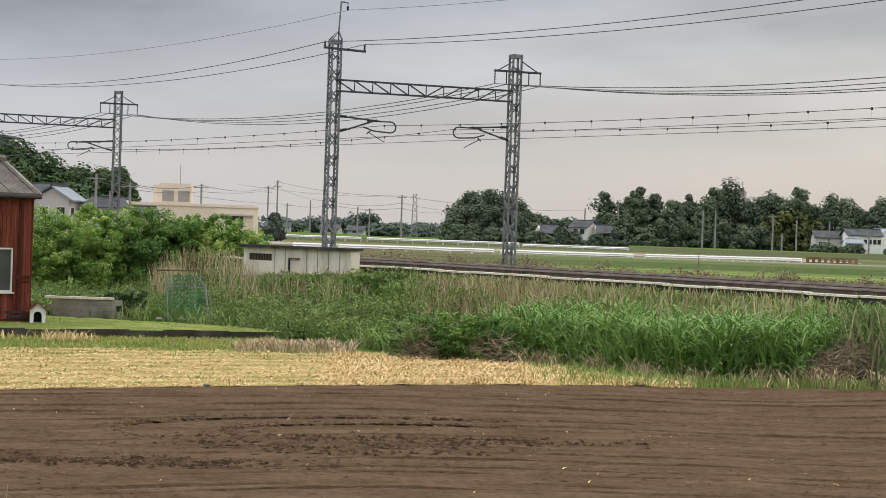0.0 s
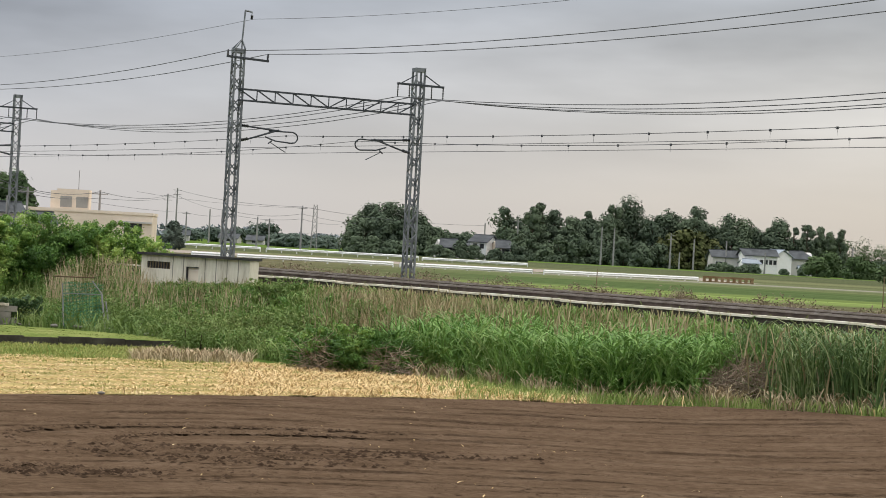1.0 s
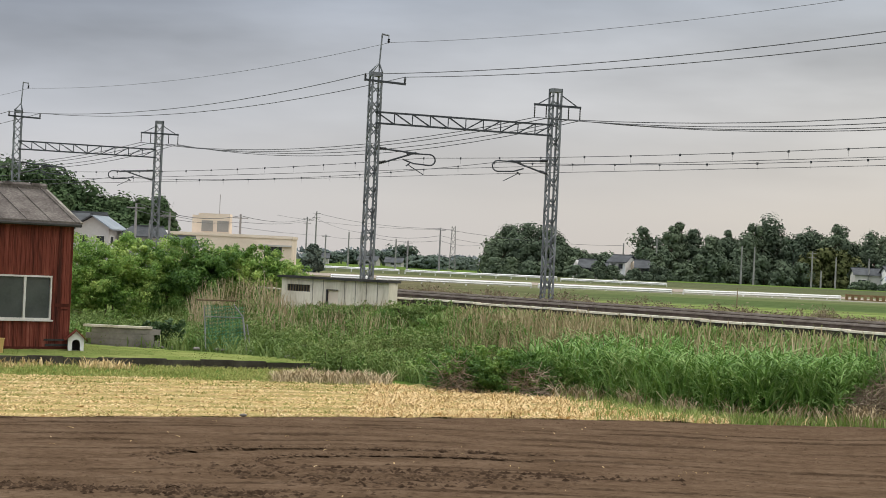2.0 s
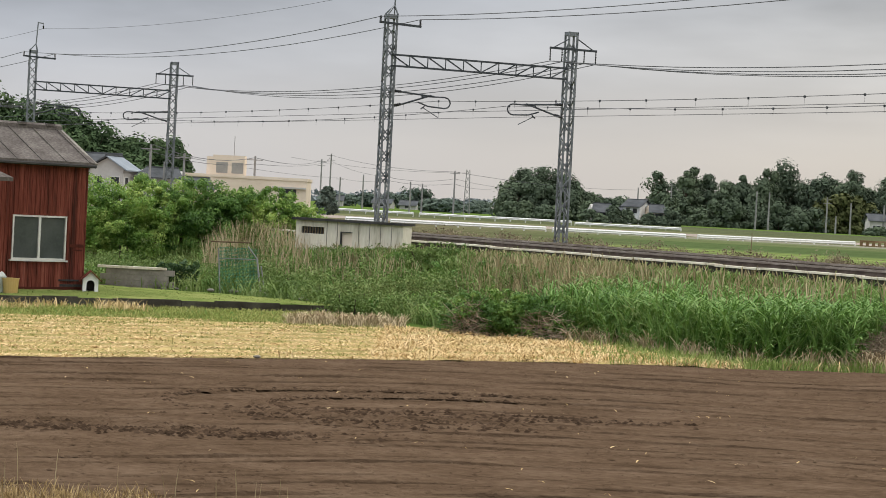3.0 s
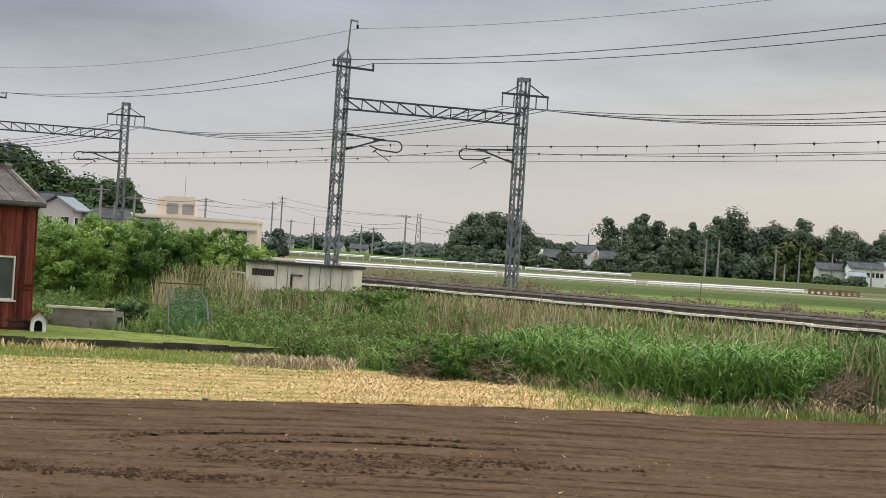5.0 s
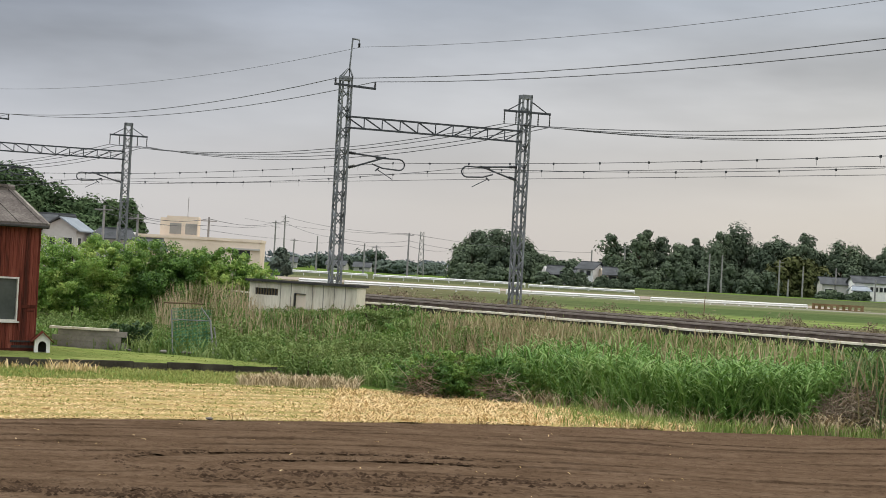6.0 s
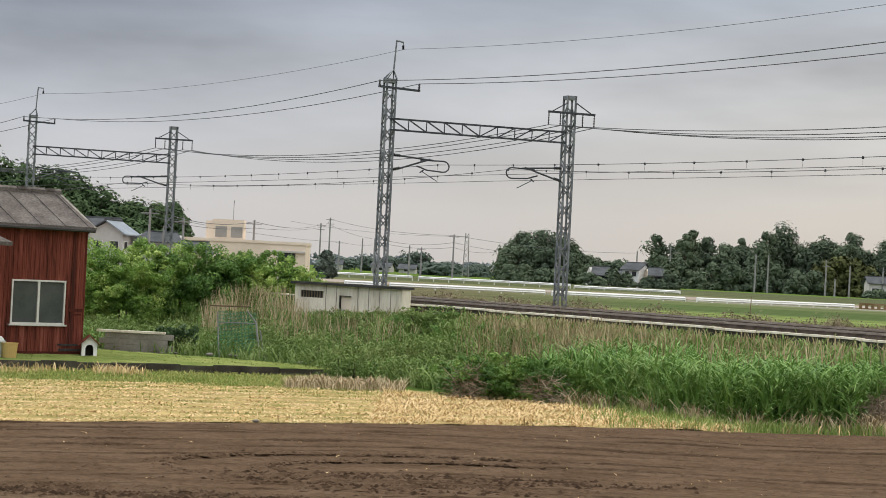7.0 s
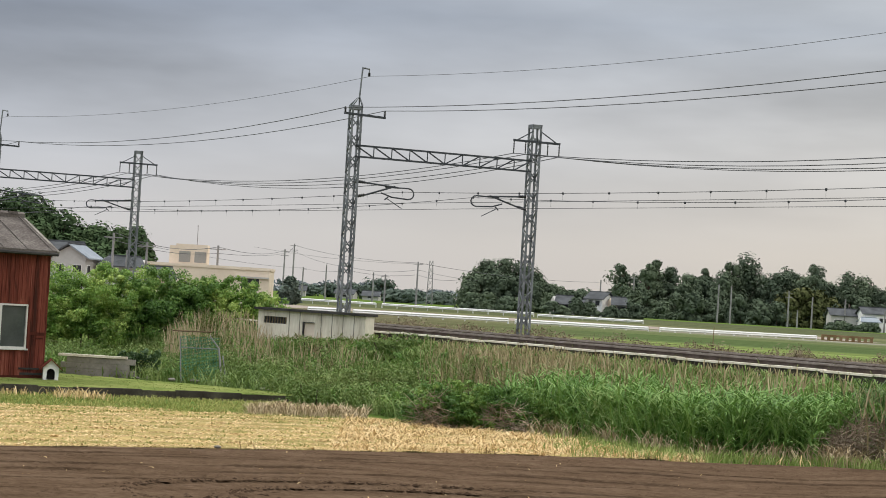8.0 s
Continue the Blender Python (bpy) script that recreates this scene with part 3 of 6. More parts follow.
def skew_of(L, a, x, z):
    return L + Vector((x * math.cos(radians(a)) + .25 * math.sin(radians(a)), x * math.sin(radians(a)) - .25 * math.cos(radians(a)), z))


mast_wire(skew_of(L1, SKEW, .47, 10.2), skew_of(L2, SKEW - 4, .47, 10.05), .008, "thin grey ground wire along the mast tops", .5)
for x in (-.52, 1.14):
    mast_wire(skew_of(L1, SKEW, x, 8.88), skew_of(L2, SKEW - 4, x, 8.73), .015, "dark high voltage wire on pin insulators", (.68, .68, .46))
for x, sag in ((-1.02, (.8, .8, .74)), (-.5, .86), (.5, (.9, .9, .9)), (1.02, (1.0, 1.0, .93))):
    mast_wire(skew_of(R1, SKEW, x, 7.69), skew_of(R2, SKEW - 4, x, 7.49), .017, "dark feeder wire hanging from the crossarm", sag)
for x, za, zb, sag in ((2.2, 5.74, 5.62, .2), (5.3, 5.76, 5.5, .38)):
    d1, d2 = (R1 - L1).normalized(), (R2 - L2).normalized()
    mast_wire(L1 + d1 * x + Vector((0, 0, za)), L2 + d2 * x + Vector((0, 0, zb)), .012, "messenger wire with droppers over the track", sag, clips=8.5)
    mast_wire(L1 + d1 * x + Vector((0, 0, 5.3)), L2 + d2 * x + Vector((0, 0, 5.19)), .011, "contact wire over the track", .02)

# ---- red house ----


def red_house():
    """Corner nearest the railway at the origin; the long wall runs towards local -x, the house lies towards local +y."""
    h = thing("red_house", "weathered red board house with grey slate gable roof", "house", (-11.73, 66.0, 0.16), 40)
    W_, D_, E_, R_ = 9.0, 4.6, 4.1, 5.22
    # front wall with a real opening for the window
    wx0, wx1, wz0, wz1 = -2.70, -0.74, 0.98, 2.42
    for lo, hi in (((-W_, 0, 0), (wx0, .15, E_)), ((wx1, 0, 0), (0, .15, E_)), ((wx0, 0, 0), (wx1, .15, wz0)), ((wx0, 0, wz1), (wx1, .15, E_))):
        bm = bmesh.new()
        box(bm, lo, hi)
        part("wall_panel", bm, RED, h)
    bm = bmesh.new()
    box(bm, (-W_, D_ - .15, 0), (0, D_, E_))
    part("back_wall", bm, RED, h)
    for x in (-W_ + .002, -.152):
        bm = bmesh.new()
        v = [bm.verts.new(p) for x_ in (x, x + .15) for p in ((x_, .15, 0), (x_, D_ - .15, 0), (x_, D_ - .15, E_), (x_, D_ / 2, R_ - .05), (x_, .15, E_))]
        bm.faces.new(v[:5])
        bm.faces.new(v[5:][::-1])
        for i in range(5):
            j = (i + 1) % 5
            bm.faces.new((v[i], v[j], v[5 + j], v[5 + i]))
        part("gable_wall", bm, RED, h)
    for s in (0, 1):
        bm = bmesh.new()
        y0, y1 = (-.22, D_ / 2) if s == 0 else (D_ + .22, D_ / 2)
        z0 = E_ + .0
        v = [bm.verts.new((x, y, z + dz)) for dz in (0, .12) for x in (-W_ - .4, .12) for y, z in ((y0, z0), (y1, R_))]
        for f in ((0, 1, 3, 2), (4, 6, 7, 5), (0, 2, 6, 4), (1, 5, 7, 3), (0, 4, 5, 1), (2, 3, 7, 6)):
            bm.faces.new([v[i] for i in f])
        roof = part("roof_slope", bm, SLATE, h)
        if s == 0:
            n = 11
            for i in range(n):
                x = -W_ - .4 + (W_ + .75) * (i + .5) / n
                bm = bmesh.new()
                bar(bm, (x, y0, z0 + .13), (x, y1 - .1, R_ + .12), .03)
                part("roof_batten", bm, SLATE, h)
    bm = bmesh.new()
    bar(bm, (-W_ - .4, D_ / 2, R_ + .13), (.15, D_ / 2, R_ + .13), .24, None, 6)
    part("ridge_cap", bm, SLATE, h)
    for i in range(9):
        bm = bmesh.new()
        x = -.3 - i * 1.05
        box(bm, (x - .16, D_ / 2 - .16, R_ + .18), (x + .16, D_ / 2 + .16, R_ + .27))
        part("ridge_tile", bm, SLATE, h)
    bm = bmesh.new()
    bar(bm, (.13, -.22, E_ + .06), (.13, D_ / 2, R_ + .08), .12)
    part("verge_board", bm, CONCDK, h, "pale weathered verge board")
    bm = bmesh.new()
    bar(bm, (-W_ - .4, -.25, E_ - .0), (.12, -.25, E_ - .0), .09, None, 6)
    part("gutter", bm, ROOFDK, h)
    # vertical boards with cover strips
    bm = bmesh.new()
    box(bm, (-.012, -.02, 0), (.012, 0, 1))
    strip = part("cover_strip", bm, RED, h)
    g = np.random.default_rng(3)
    first = True
    for i in range(58):
        x = -.06 - i * .153
        for z0, z1 in (((0.03, E_ - .1),) if not (wx0 - .05 < x < wx1 + .05) else ((.03, wz0 - .06), (wz1 + .06, E_ - .1))):
            m = pose(x + g.normal(0, .01), 0, z0) @ Matrix.Diagonal((1, 1, z1 - z0, 1))
            if first:
                strip.matrix_basis, first = m, False
            else:
                share("cover_strip", strip, h, m)
    bm = bmesh.new()
    for z in (0.0,):
        box(bm, (-W_, -.03, z), (0, -.002, z + .1))
    part("sill_board", bm, REDDK, h, "dark red sill board")
    # a darker weathered patch below and beside the window
    bm = bmesh.new()
    box(bm, (-.6, -.028, 1.42), (-.08, -.022, 1.52))
    box(bm, (-.5, -.028, 1.30), (-.12, -.022, 1.35))
    part("patch_board", bm, REDDK, h, "dark patched board")
    bm = bmesh.new()
    box(bm, (-.95, -.032, .30), (-.12, -.022, .36))
    box(bm, (-.90, -.032, .12), (-.05, -.024, .20))
    part("vent", bm, ROOFDK, h, "dark floor vent")
    part_window(h, wx0, wx1, wz0, wz1)
    # annex with its own lower roof
    ax = -3.75
    bm = bmesh.new()
    box(bm, (ax - 4.5, -.9, 0), (ax, -.026, 3.5))
    part("annex_wall", bm, RED, h)
    bm = bmesh.new()
    z0, z1 = 3.48, 4.2
    v = [bm.verts.new(p) for p in ((ax + .3, -1.35, z0), (ax - 4.9, -1.35, z0), (ax - 4.9, -.03, z1 - .15), (ax - .5, -.03, z1 - .15), (ax + .3, -.03, z0 + .05))]
    w = [bm.verts.new(p.co + Vector((0, 0, .12))) for p in v]
    for f in ((0, 1, 2, 3), (0, 3, 4)):
        bm.faces.new([w[i] for i in f])
        bm.faces.new([v[i] for i in f][::-1])
    for i in range(5):
        j = (i + 1) % 5
        bm.faces.new((v[i], v[j], w[j], w[i]))
    part("annex_roof", bm, SLATE, h)
    return h


def part_window(h, x0, x1, z0, z1):
    w = new("window")
    w.parent = h
    w["label"] = "two-pane sliding window with pale aluminium frame"
    bm = bmesh.new()
    f = .055
    box(bm, (x0, -.045, z0), (x1, .08, z0 + f))
    box(bm, (x0, -.045, z1 - f), (x1, .08, z1))
    box(bm, (x0, -.04, z0 + f), (x0 + f, .08, z1 - f))
    box(bm, (x1 - f, -.04, z0 + f), (x1, .08, z1 - f))
    c = (x0 + x1) / 2
    box(bm, (c - .04, -.035, z0 + f), (c + .04, .08, z1 - f))
    part("window_frame", bm, ALU, w)
    bm = bmesh.new()
    box(bm, (x0 - .08, -.10, z0 - .05), (x1 + .06, .0 - .002, z0 - .002))
    part("window_sill", bm, ALU, w)
    for a, b in ((x0 + f, c - .04), (c + .04, x1 - f)):
        bm = bmesh.new()
        box(bm, (a, .02, z0 + f), (b, .03, z1 - f))
        part("pane", bm, GLASS, w, "dim reflecting glass pane")
    bm = bmesh.new()
    box(bm, (x0 + .25, .05, z0 + .62), (x1 - .1, .07, z0 + .66))
    part("inner_rail", bm, CONCDK, w, "pale rail behind the glass")
    return w


red_house()


def dog_house(at, rz):
    d = thing("dog_house", "small white dog kennel with red pitched roof", "kennel", at, rz)
    w, dp, e, r = .5, .7, .42, .66
    bm = bmesh.new()
    pts = [(-w / 2, 0), (-.13, 0), (-.13, .26)] + [(-.13 * math.cos(k * math.pi / 6), .26 + .13 * math.sin(k * math.pi / 6)) for k in range(1, 6)] + [(.13, .26), (.13, 0), (w / 2, 0), (w / 2, e), (0, r), (-w / 2, e)]
    a, b = [bm.verts.new((x, 0, z)) for x, z in pts], [bm.verts.new((x, .04, z)) for x, z in pts]
    bm.faces.new(a), bm.faces.new(b[::-1])
    for i in range(len(pts)):
        j = (i + 1) % len(pts)
        bm.faces.new((a[i], a[j], b[j], b[i]))
    part("front_panel", bm, WHITE, d)
    bm = bmesh.new()
    box(bm, (-w / 2, .04, 0), (-w / 2 + .03, dp, e))
    box(bm, (w / 2 - .03, .04, 0), (w / 2, dp, e))
    box(bm, (-w / 2, dp, 0), (w / 2, dp + .03, e))
    box(bm, (-w / 2 + .03, .04, .0), (w / 2 - .03, dp, .02))
    part("side_walls", bm, WHITE, d)
    # added dark sheet that gives the doorway its inside shade
    bm = bmesh.new()
    box(bm, (-w / 2 + .032, .50, .022), (w / 2 - .032, .52, e))
    part("shade_panel", bm, ROOFDK, d, "added dark panel for the shade inside the kennel")
    for s in (-1, 1):
        bm = bmesh.new()
        v = [bm.verts.new((x, y, z + dz)) for dz in (0, .035) for y in (-.12, dp + .1) for x, z in ((s * (w / 2 + .12), e - .09), (0, r + .01))]
        for f in ((0, 1, 3, 2), (4, 6, 7, 5), (0, 2, 6, 4), (1, 5, 7, 3), (0, 4, 5, 1), (2, 3, 7, 6)):
            bm.faces.new([v[i] for i in f])
        part("roof_panel", bm, RED, d)


dog_house((-11.35, 65.2, .16), 12)


def tub(at, r, h, material, label, lid=None):
    t = thing("plastic_tub", label, "tub", at, 0, "tubs by the house")
    bm = bmesh.new()
    bmesh.ops.create_cone(bm, cap_ends=False, segments=20, radius1=r * .82, radius2=r, depth=h)
    bmesh.ops.translate(bm, verts=bm.verts, vec=(0, 0, h / 2))
    top = [e for e in bm.edges if e.is_boundary and e.verts[0].co.z > h * .9]
    bmesh.ops.extrude_edge_only(bm, edges=top)
    for v in bm.verts:
        if v.co.z > h * .99 and len(v.link_edges) <= 3 and v.index == -1:
            v.co.xy *= 1.06
    bmesh.ops.holes_fill(bm, edges=[e for e in bm.edges if e.is_boundary and e.verts[0].co.z < .01])
    part("tub_body", bm, material, t)
    bm = bmesh.new()
    n = 20
    for i in range(n):
        a, b = math.tau * i / n, math.tau * (i + 1) / n
        bar(bm, (r * math.cos(a), r * math.sin(a), h), (r * math.cos(b), r * math.sin(b), h), .035)
    part("rim", bm, material, t)
    if lid:
        bm = bmesh.new()
        bmesh.ops.create_icosphere(bm, subdivisions=3, radius=r * .95)
        for v in bm.verts:
            v.co.z = v.co.z * .75 + .03 * math.sin(v.co.x * 23) * math.cos(v.co.y * 19)
            v.co.z = max(v.co.z, -.05) + h
        part("stuffed_bag", bm, lid, t, "pale bag bulging from the tub")


YELLOW = mat("yellow_plastic", [(0.45, 0.30, 0.10), (0.55, 0.38, 0.15)], 2, 0.5)
MINT = mat("mint_plastic", [(0.16, 0.36, 0.28), (0.24, 0.46, 0.36)], 2, 0.5)
BAG = mat("pale_bag", [(0.42, 0.44, 0.40), (0.58, 0.60, 0.55)], 3, 0.7)
TAN = mat("tan_bag", [(0.45, 0.30, 0.17), (0.58, 0.42, 0.26)], 3, 0.7)

# ---- yard: lawn, kerb wall, net frame, block wall ----
strip_sheet("lawn", -22, 0.5, yard_edge, lambda x: yard_edge(x) + np.clip(6.0 - .9 * (x + 8), .3, 14), lambda x, y: .18 + .015 * wob(x, y, 1.1), LAWN, "short yellow-green yard grass", .25, 40, "lawn")


def yard_wall():
    xs = np.arange(-21, -1.2, 1.0)
    t = thing("yard_wall", "low weathered concrete edge wall of the yard, shade put in its colour", "wall", kind="structure")
    for i, x in enumerate(xs):
        a, b = Vector((x, yard_edge(x), -.1)), Vector((x + 1.0, yard_edge(x + 1.0), -.1))
        d = (b - a).normalized()
        nrm = Vector((-d.y, d.x, 0)) * .14
        top = .30 + .02 * math.sin(i * 2.3) - .12 * max(0, (x + 6) / 5)
        bm = bmesh.new()
        v = [bm.verts.new(p + Vector((0, 0, dz))) for dz in (0, top) for p in (a, b - d * .012, b - d * .012 + nrm, a + nrm)]
        for f in ((0, 1, 2, 3), (4, 5, 6, 7), (0, 1, 5, 4), (1, 2, 6, 5), (2, 3, 7, 6), (3, 0, 4, 7)):
            bm.faces.new([v[k] for k in f])
        bmesh.ops.recalc_face_normals(bm, faces=bm.faces)
        # the dark colour stands for the wall's shadow side
        part("block", bm, WALLDK, t)


yard_wall()
tub((-13.25, 61.9, .17), .26, .46, YELLOW, "yellow plastic tub beside the red wall")
tub((-13.82, 61.6, .17), .24, .42, MINT, "mint green tub holding a pale bag", BAG)
tub((-14.28, 61.3, .17), .26, .40, MINT, "mint green tub heaped with a tan bag", TAN)
tub((-13.62, 62.0, .17), .2, .5, BAG, "pale plastic pail against the house wall", BAG)


def net_frame():
    t = thing("net_frame", "leaning pale steel frame hung with green garden net", "net frame", (-7.75, 71, .1))
    bm = bmesh.new()
    bar(bm, (0, 0, -.1), (-.14, .1, 1.55), .04, None, 6)
    part("post", bm, POLE, t)
    bm = bmesh.new()
    bar(bm, (1.46, 0, -.1), (1.25, .05, 1.25), .06, None, 6)
    bar(bm, (1.25, .05, 1.25), (.9, .1, 1.68), .04, None, 6)
    part("post", bm, POLE, t)
    bm = bmesh.new()
    bar(bm, (1.60, .1, -.1), (1.40, .12, 1.0), .04, None, 6)
    part("prop", bm, POLE, t)
    bm = bmesh.new()
    bar(bm, (-.14, .1, 1.20), (1.28, .1, 1.22), .03, None, 6)
    part("top_rail", bm, POLE, t)
    bm = bmesh.new()
    bar(bm, (-.45, .3, 1.78), (.95, .3, 1.80), .045, None, 6)
    part("ridge_pole", bm, TWIG, t, "dark wooden pole")
    bm = bmesh.new()
    for i in range(27):
        x = -.08 + i * .05
        bar(bm, (x, .06 + .03 * math.sin(i * .9), .02), (x - .06, .16 + .03 * math.sin(i), 1.62), .011, None, 3)
    for j in range(32):
        z = .04 + j * .05
        bar(bm, (-.1, .06, z), (1.3, .09, z), .011, None, 3)
    part("net", bm, mat("green_net", [(0.02, 0.12, 0.06), (0.05, 0.22, 0.12)], 2, .7), t, "green plastic netting")


net_frame()


def block_wall():
    t = thing("block_wall", "low grey concrete block wall overgrown by weeds", "wall", (-11.9, 70.2, 0))
    bm = bmesh.new()
    box(bm, (0, 0, 0), (.396, .15, .19))
    first = part("block", bm, CONCDK, t)
    for r in range(4):
        for i in range(6):
            m = pose(i * .4 + (.2 if r % 2 else 0), 0, r * .2)
            if r == i == 0:
                first.matrix_basis = m
            else:
                share("block", first, t, m)
    bm = bmesh.new()
    box(bm, (-.1, -.05, .80), (2.3, .2, .88))
    part("coping", bm, CONC, t)


block_wall()


def boulder(at, r, seed):
    g = np.random.default_rng(seed)
    bm = bmesh.new()
    bmesh.ops.create_icosphere(bm, subdivisions=2, radius=r)
    k = g.uniform(.8, 1.3, 3)
    for v in bm.verts:
        v.co = Vector((v.co.x * k[0] * 1.3, v.co.y * k[1], v.co.z * .6 * k[2])) * (1 + .12 * math.sin(v.co.x * 30 + seed) * math.cos(v.co.z * 25))
    ob = part("stone", bm, CONCDK)
    ob.location = (*at, (.17 if at[1] > 60 else .03) + r * .2)
    tagged(ob, "rough grey stone on the yard's edge", "stone", "stones of the yard")


boulder((-3.92, 44.1), .07, 60)
for i, (x, y) in enumerate([(-9.6, 69.8), (-9.2, 70.1), (-8.85, 69.9), (-8.4, 70.4), (-8.0, 70.3), (-7.2, 70.3), (-6.6, 70.0), (-6.0, 69.8), (-4.6, 67.5), (-4.35, 67.3)]):
    boulder((x, y), .055 + .025 * (i % 3), i)


# ---- concrete hut on the bank ----
def hut():
    a, b = Vector((-5.62, 77.2, 0)), Vector((-1.42, 73.7, 0))
    ang = math.degrees(math.atan2(b.y - a.y, b.x - a.x))
    L = (b - a).length
    t = thing("concrete_hut", "low pale concrete trackside hut with flat dark roof", "hut", (a.x, a.y, .9), ang)
    z1, dp = 1.86, .5
    wx0, wx1, wz0, wz1 = .3, 1.5, 1.36, 1.62
    dx0, dx1, dz1 = 2.35, 2.95, 1.5
    bm = bmesh.new()
    box(bm, (0, 0, -.5), (wx0, .12, z1))
    box(bm, (wx0, 0, -.5), (wx1, .12, wz0))
    box(bm, (wx0, 0, wz1), (wx1, .12, z1))
    box(bm, (wx1, 0, -.5), (dx0, .12, z1))
    box(bm, (dx0, 0, dz1), (dx1, .12, z1))
    box(bm, (dx1, 0, -.5), (L, .12, z1))
    part("front_wall", bm, CONC, t)
    for lo, hi, nm in (((0, .12, -.5), (.12, dp, z1), "end_wall"), ((L - .12, .12, -.5), (L, dp, z1), "end_wall"), ((.12, dp - .12, -.5), (L - .12, dp, z1), "rear_wall")):
        bm = bmesh.new()
        box(bm, lo, hi)
        part(nm, bm, CONC, t)
    bm = bmesh.new()
    box(bm, (-.12, -.14, z1), (L + .06, dp + .12, z1 + .09))
    part("roof_slab", bm, ROOFDK, t, "dark weathered roof slab")
    bm = bmesh.new()
    box(bm, (dx0 + .03, .05, -.4), (dx1 - .03, .09, dz1 - .03))
    part("door", bm, PALE, t, "pale flush door")
    bm = bmesh.new()
    box(bm, (dx0, -.02, dz1 - .03), (dx1, .05, dz1))
    box(bm, (dx0, -.02, -.4), (dx0 + .05, .05, dz1 - .03))
    part("door_frame", bm, ROOFDK, t)
    bm = bmesh.new()
    for i in range(9):
        x = wx0 + .04 + i * (wx1 - wx0 - .06) / 8
        box(bm, (x - .02, .03, wz0), (x + .02, .07, wz1))
    part("window_bars", bm, ROOFDK, t)
    bm = bmesh.new()
    box(bm, (wx0, .09, wz0), (wx1, .11, wz1))
    part("window_board", bm, TWIG, t, "dark brown boarded window")
    for i in range(1, 10):
        bm = bmesh.new()
        x = L * i / 10
        if wx0 - .1 < x < wx1 + .1 or dx0 - .1 < x < dx1 + .1:
            continue
        box(bm, (x - .012, -.012, -.4), (x + .012, 0, z1))
        part("panel_joint", bm, CONCDK, t)


hut()


def cable_trough():
    t = thing("cable_trough", "pale concrete cable trough along the railway bank", "cable trough", kind="structure")
    bm = bmesh.new()
    box(bm, (-.17, 0, .09), (.17, 1.98, .15))
    first = part("trough_lid", bm, CONC, t)
    # body painted dark as the shadow under the lid
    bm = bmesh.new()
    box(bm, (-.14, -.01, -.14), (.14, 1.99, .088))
    body = part("trough_body", bm, WALLDK, t, "trough side with its shade put in the colour")
    ang = math.degrees(math.atan2(-UX, UY))
    k = 0
    for s in np.arange(14, 84, 2.0):
        p = track(41.4 + .03 * math.sin(s * 1.7), s, 2.09 + .015 * math.sin(s * 2.1))
        m = Matrix.Translation(p) @ pose(0, 0, 0, 0, 0, ang)
        if k == 0:
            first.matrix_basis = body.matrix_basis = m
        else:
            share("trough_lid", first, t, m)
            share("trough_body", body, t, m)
        k += 1


cable_trough()


def ballast_stones():
    g = np.random.default_rng(4)
    n = 9000
    s, nn = g.uniform(20, 105, n), g.uniform(41.6, 51.5, n)
    P = np.stack([UY * nn + UX * s, -UX * nn + UY * s, np.interp(nn, [41.4, 43, 45.4, 46.1, 46.8, 49.2, 51.5], [1.92, 2.07, 2.09, 2.0, 2.09, 2.09, 1.7])], 1)
    r = g.uniform(.03, .085, n)[:, None]
    D = np.array([[1, 0, 0], [-1, 0, 0], [0, 1, 0], [0, -1, 0], [0, 0, 1]], float)
    V = P[:, None] + D[None] * r[:, :, None] * g.uniform(.6, 1.3, (n, 5, 1))
    F = np.concatenate([np.arange(n)[:, None] * 5 + f for f in ([0, 2, 4], [2, 1, 4], [1, 3, 4], [3, 0, 4])])
    tagged(np_mesh("ballast_stones", V.reshape(-1, 3), F, BALLAST), "loose brown track stones", "ballast", kind="stuff")


ballast_stones()


def sleepers():
    t = thing("sleepers", "brown stained sleepers under the rails", "sleeper", kind="structure")
    bm = bmesh.new()
    box(bm, (-1.0, -.12, 0), (1.0, .12, .08))
    first = part("sleeper", bm, SLEEPER, t)
    ang = math.degrees(math.atan2(-UX, UY))
    k = 0
    for c in (44.2, 48.0):
        for s in np.arange(18, 110, .62):
            m = Matrix.Translation(track(c, s, 2.10)) @ pose(0, 0, 0, 0, 0, ang)
            if k == 0:
                first.matrix_basis = m
            else:
                share("sleeper", first, t, m)
            k += 1


sleepers()

# ---- vegetation on and below the bank ----
def front_line(x):
    return np.interp(x, [-22, -1.3, 2, 4.4, 5.2, 6.2, 7.6, 9.6, 12.1, 16.2, 24], [64, 57.5, 56, 55.2, 54.6, 52.5, 50.6, 49.8, 47.4, 44.6, 40])


def veg(n, x0, x1, y0, y1, keep, seed):
    return scatter(n, x0, x1, y0, y1, keep, seed)


def hts(p, mean, sd, seed, cap=None):
    g = np.random.default_rng(seed)
    h = np.clip(g.normal(mean, sd, len(p)), mean * .35, mean * 1.6)
    h = h * (1 + .18 * wob(p[:, 0], p[:, 1], 1.3, 2))
    return h if cap is None else np.minimum(h, np.maximum(cap + g.normal(0, .1, len(p)) - p[:, 2], .12))


def wid(n, w, seed):
    return np.random.default_rng(seed).uniform(.6, 1.4, n) * w


on_bank = lambda x, y: (track_n(x, y) < 40.9)

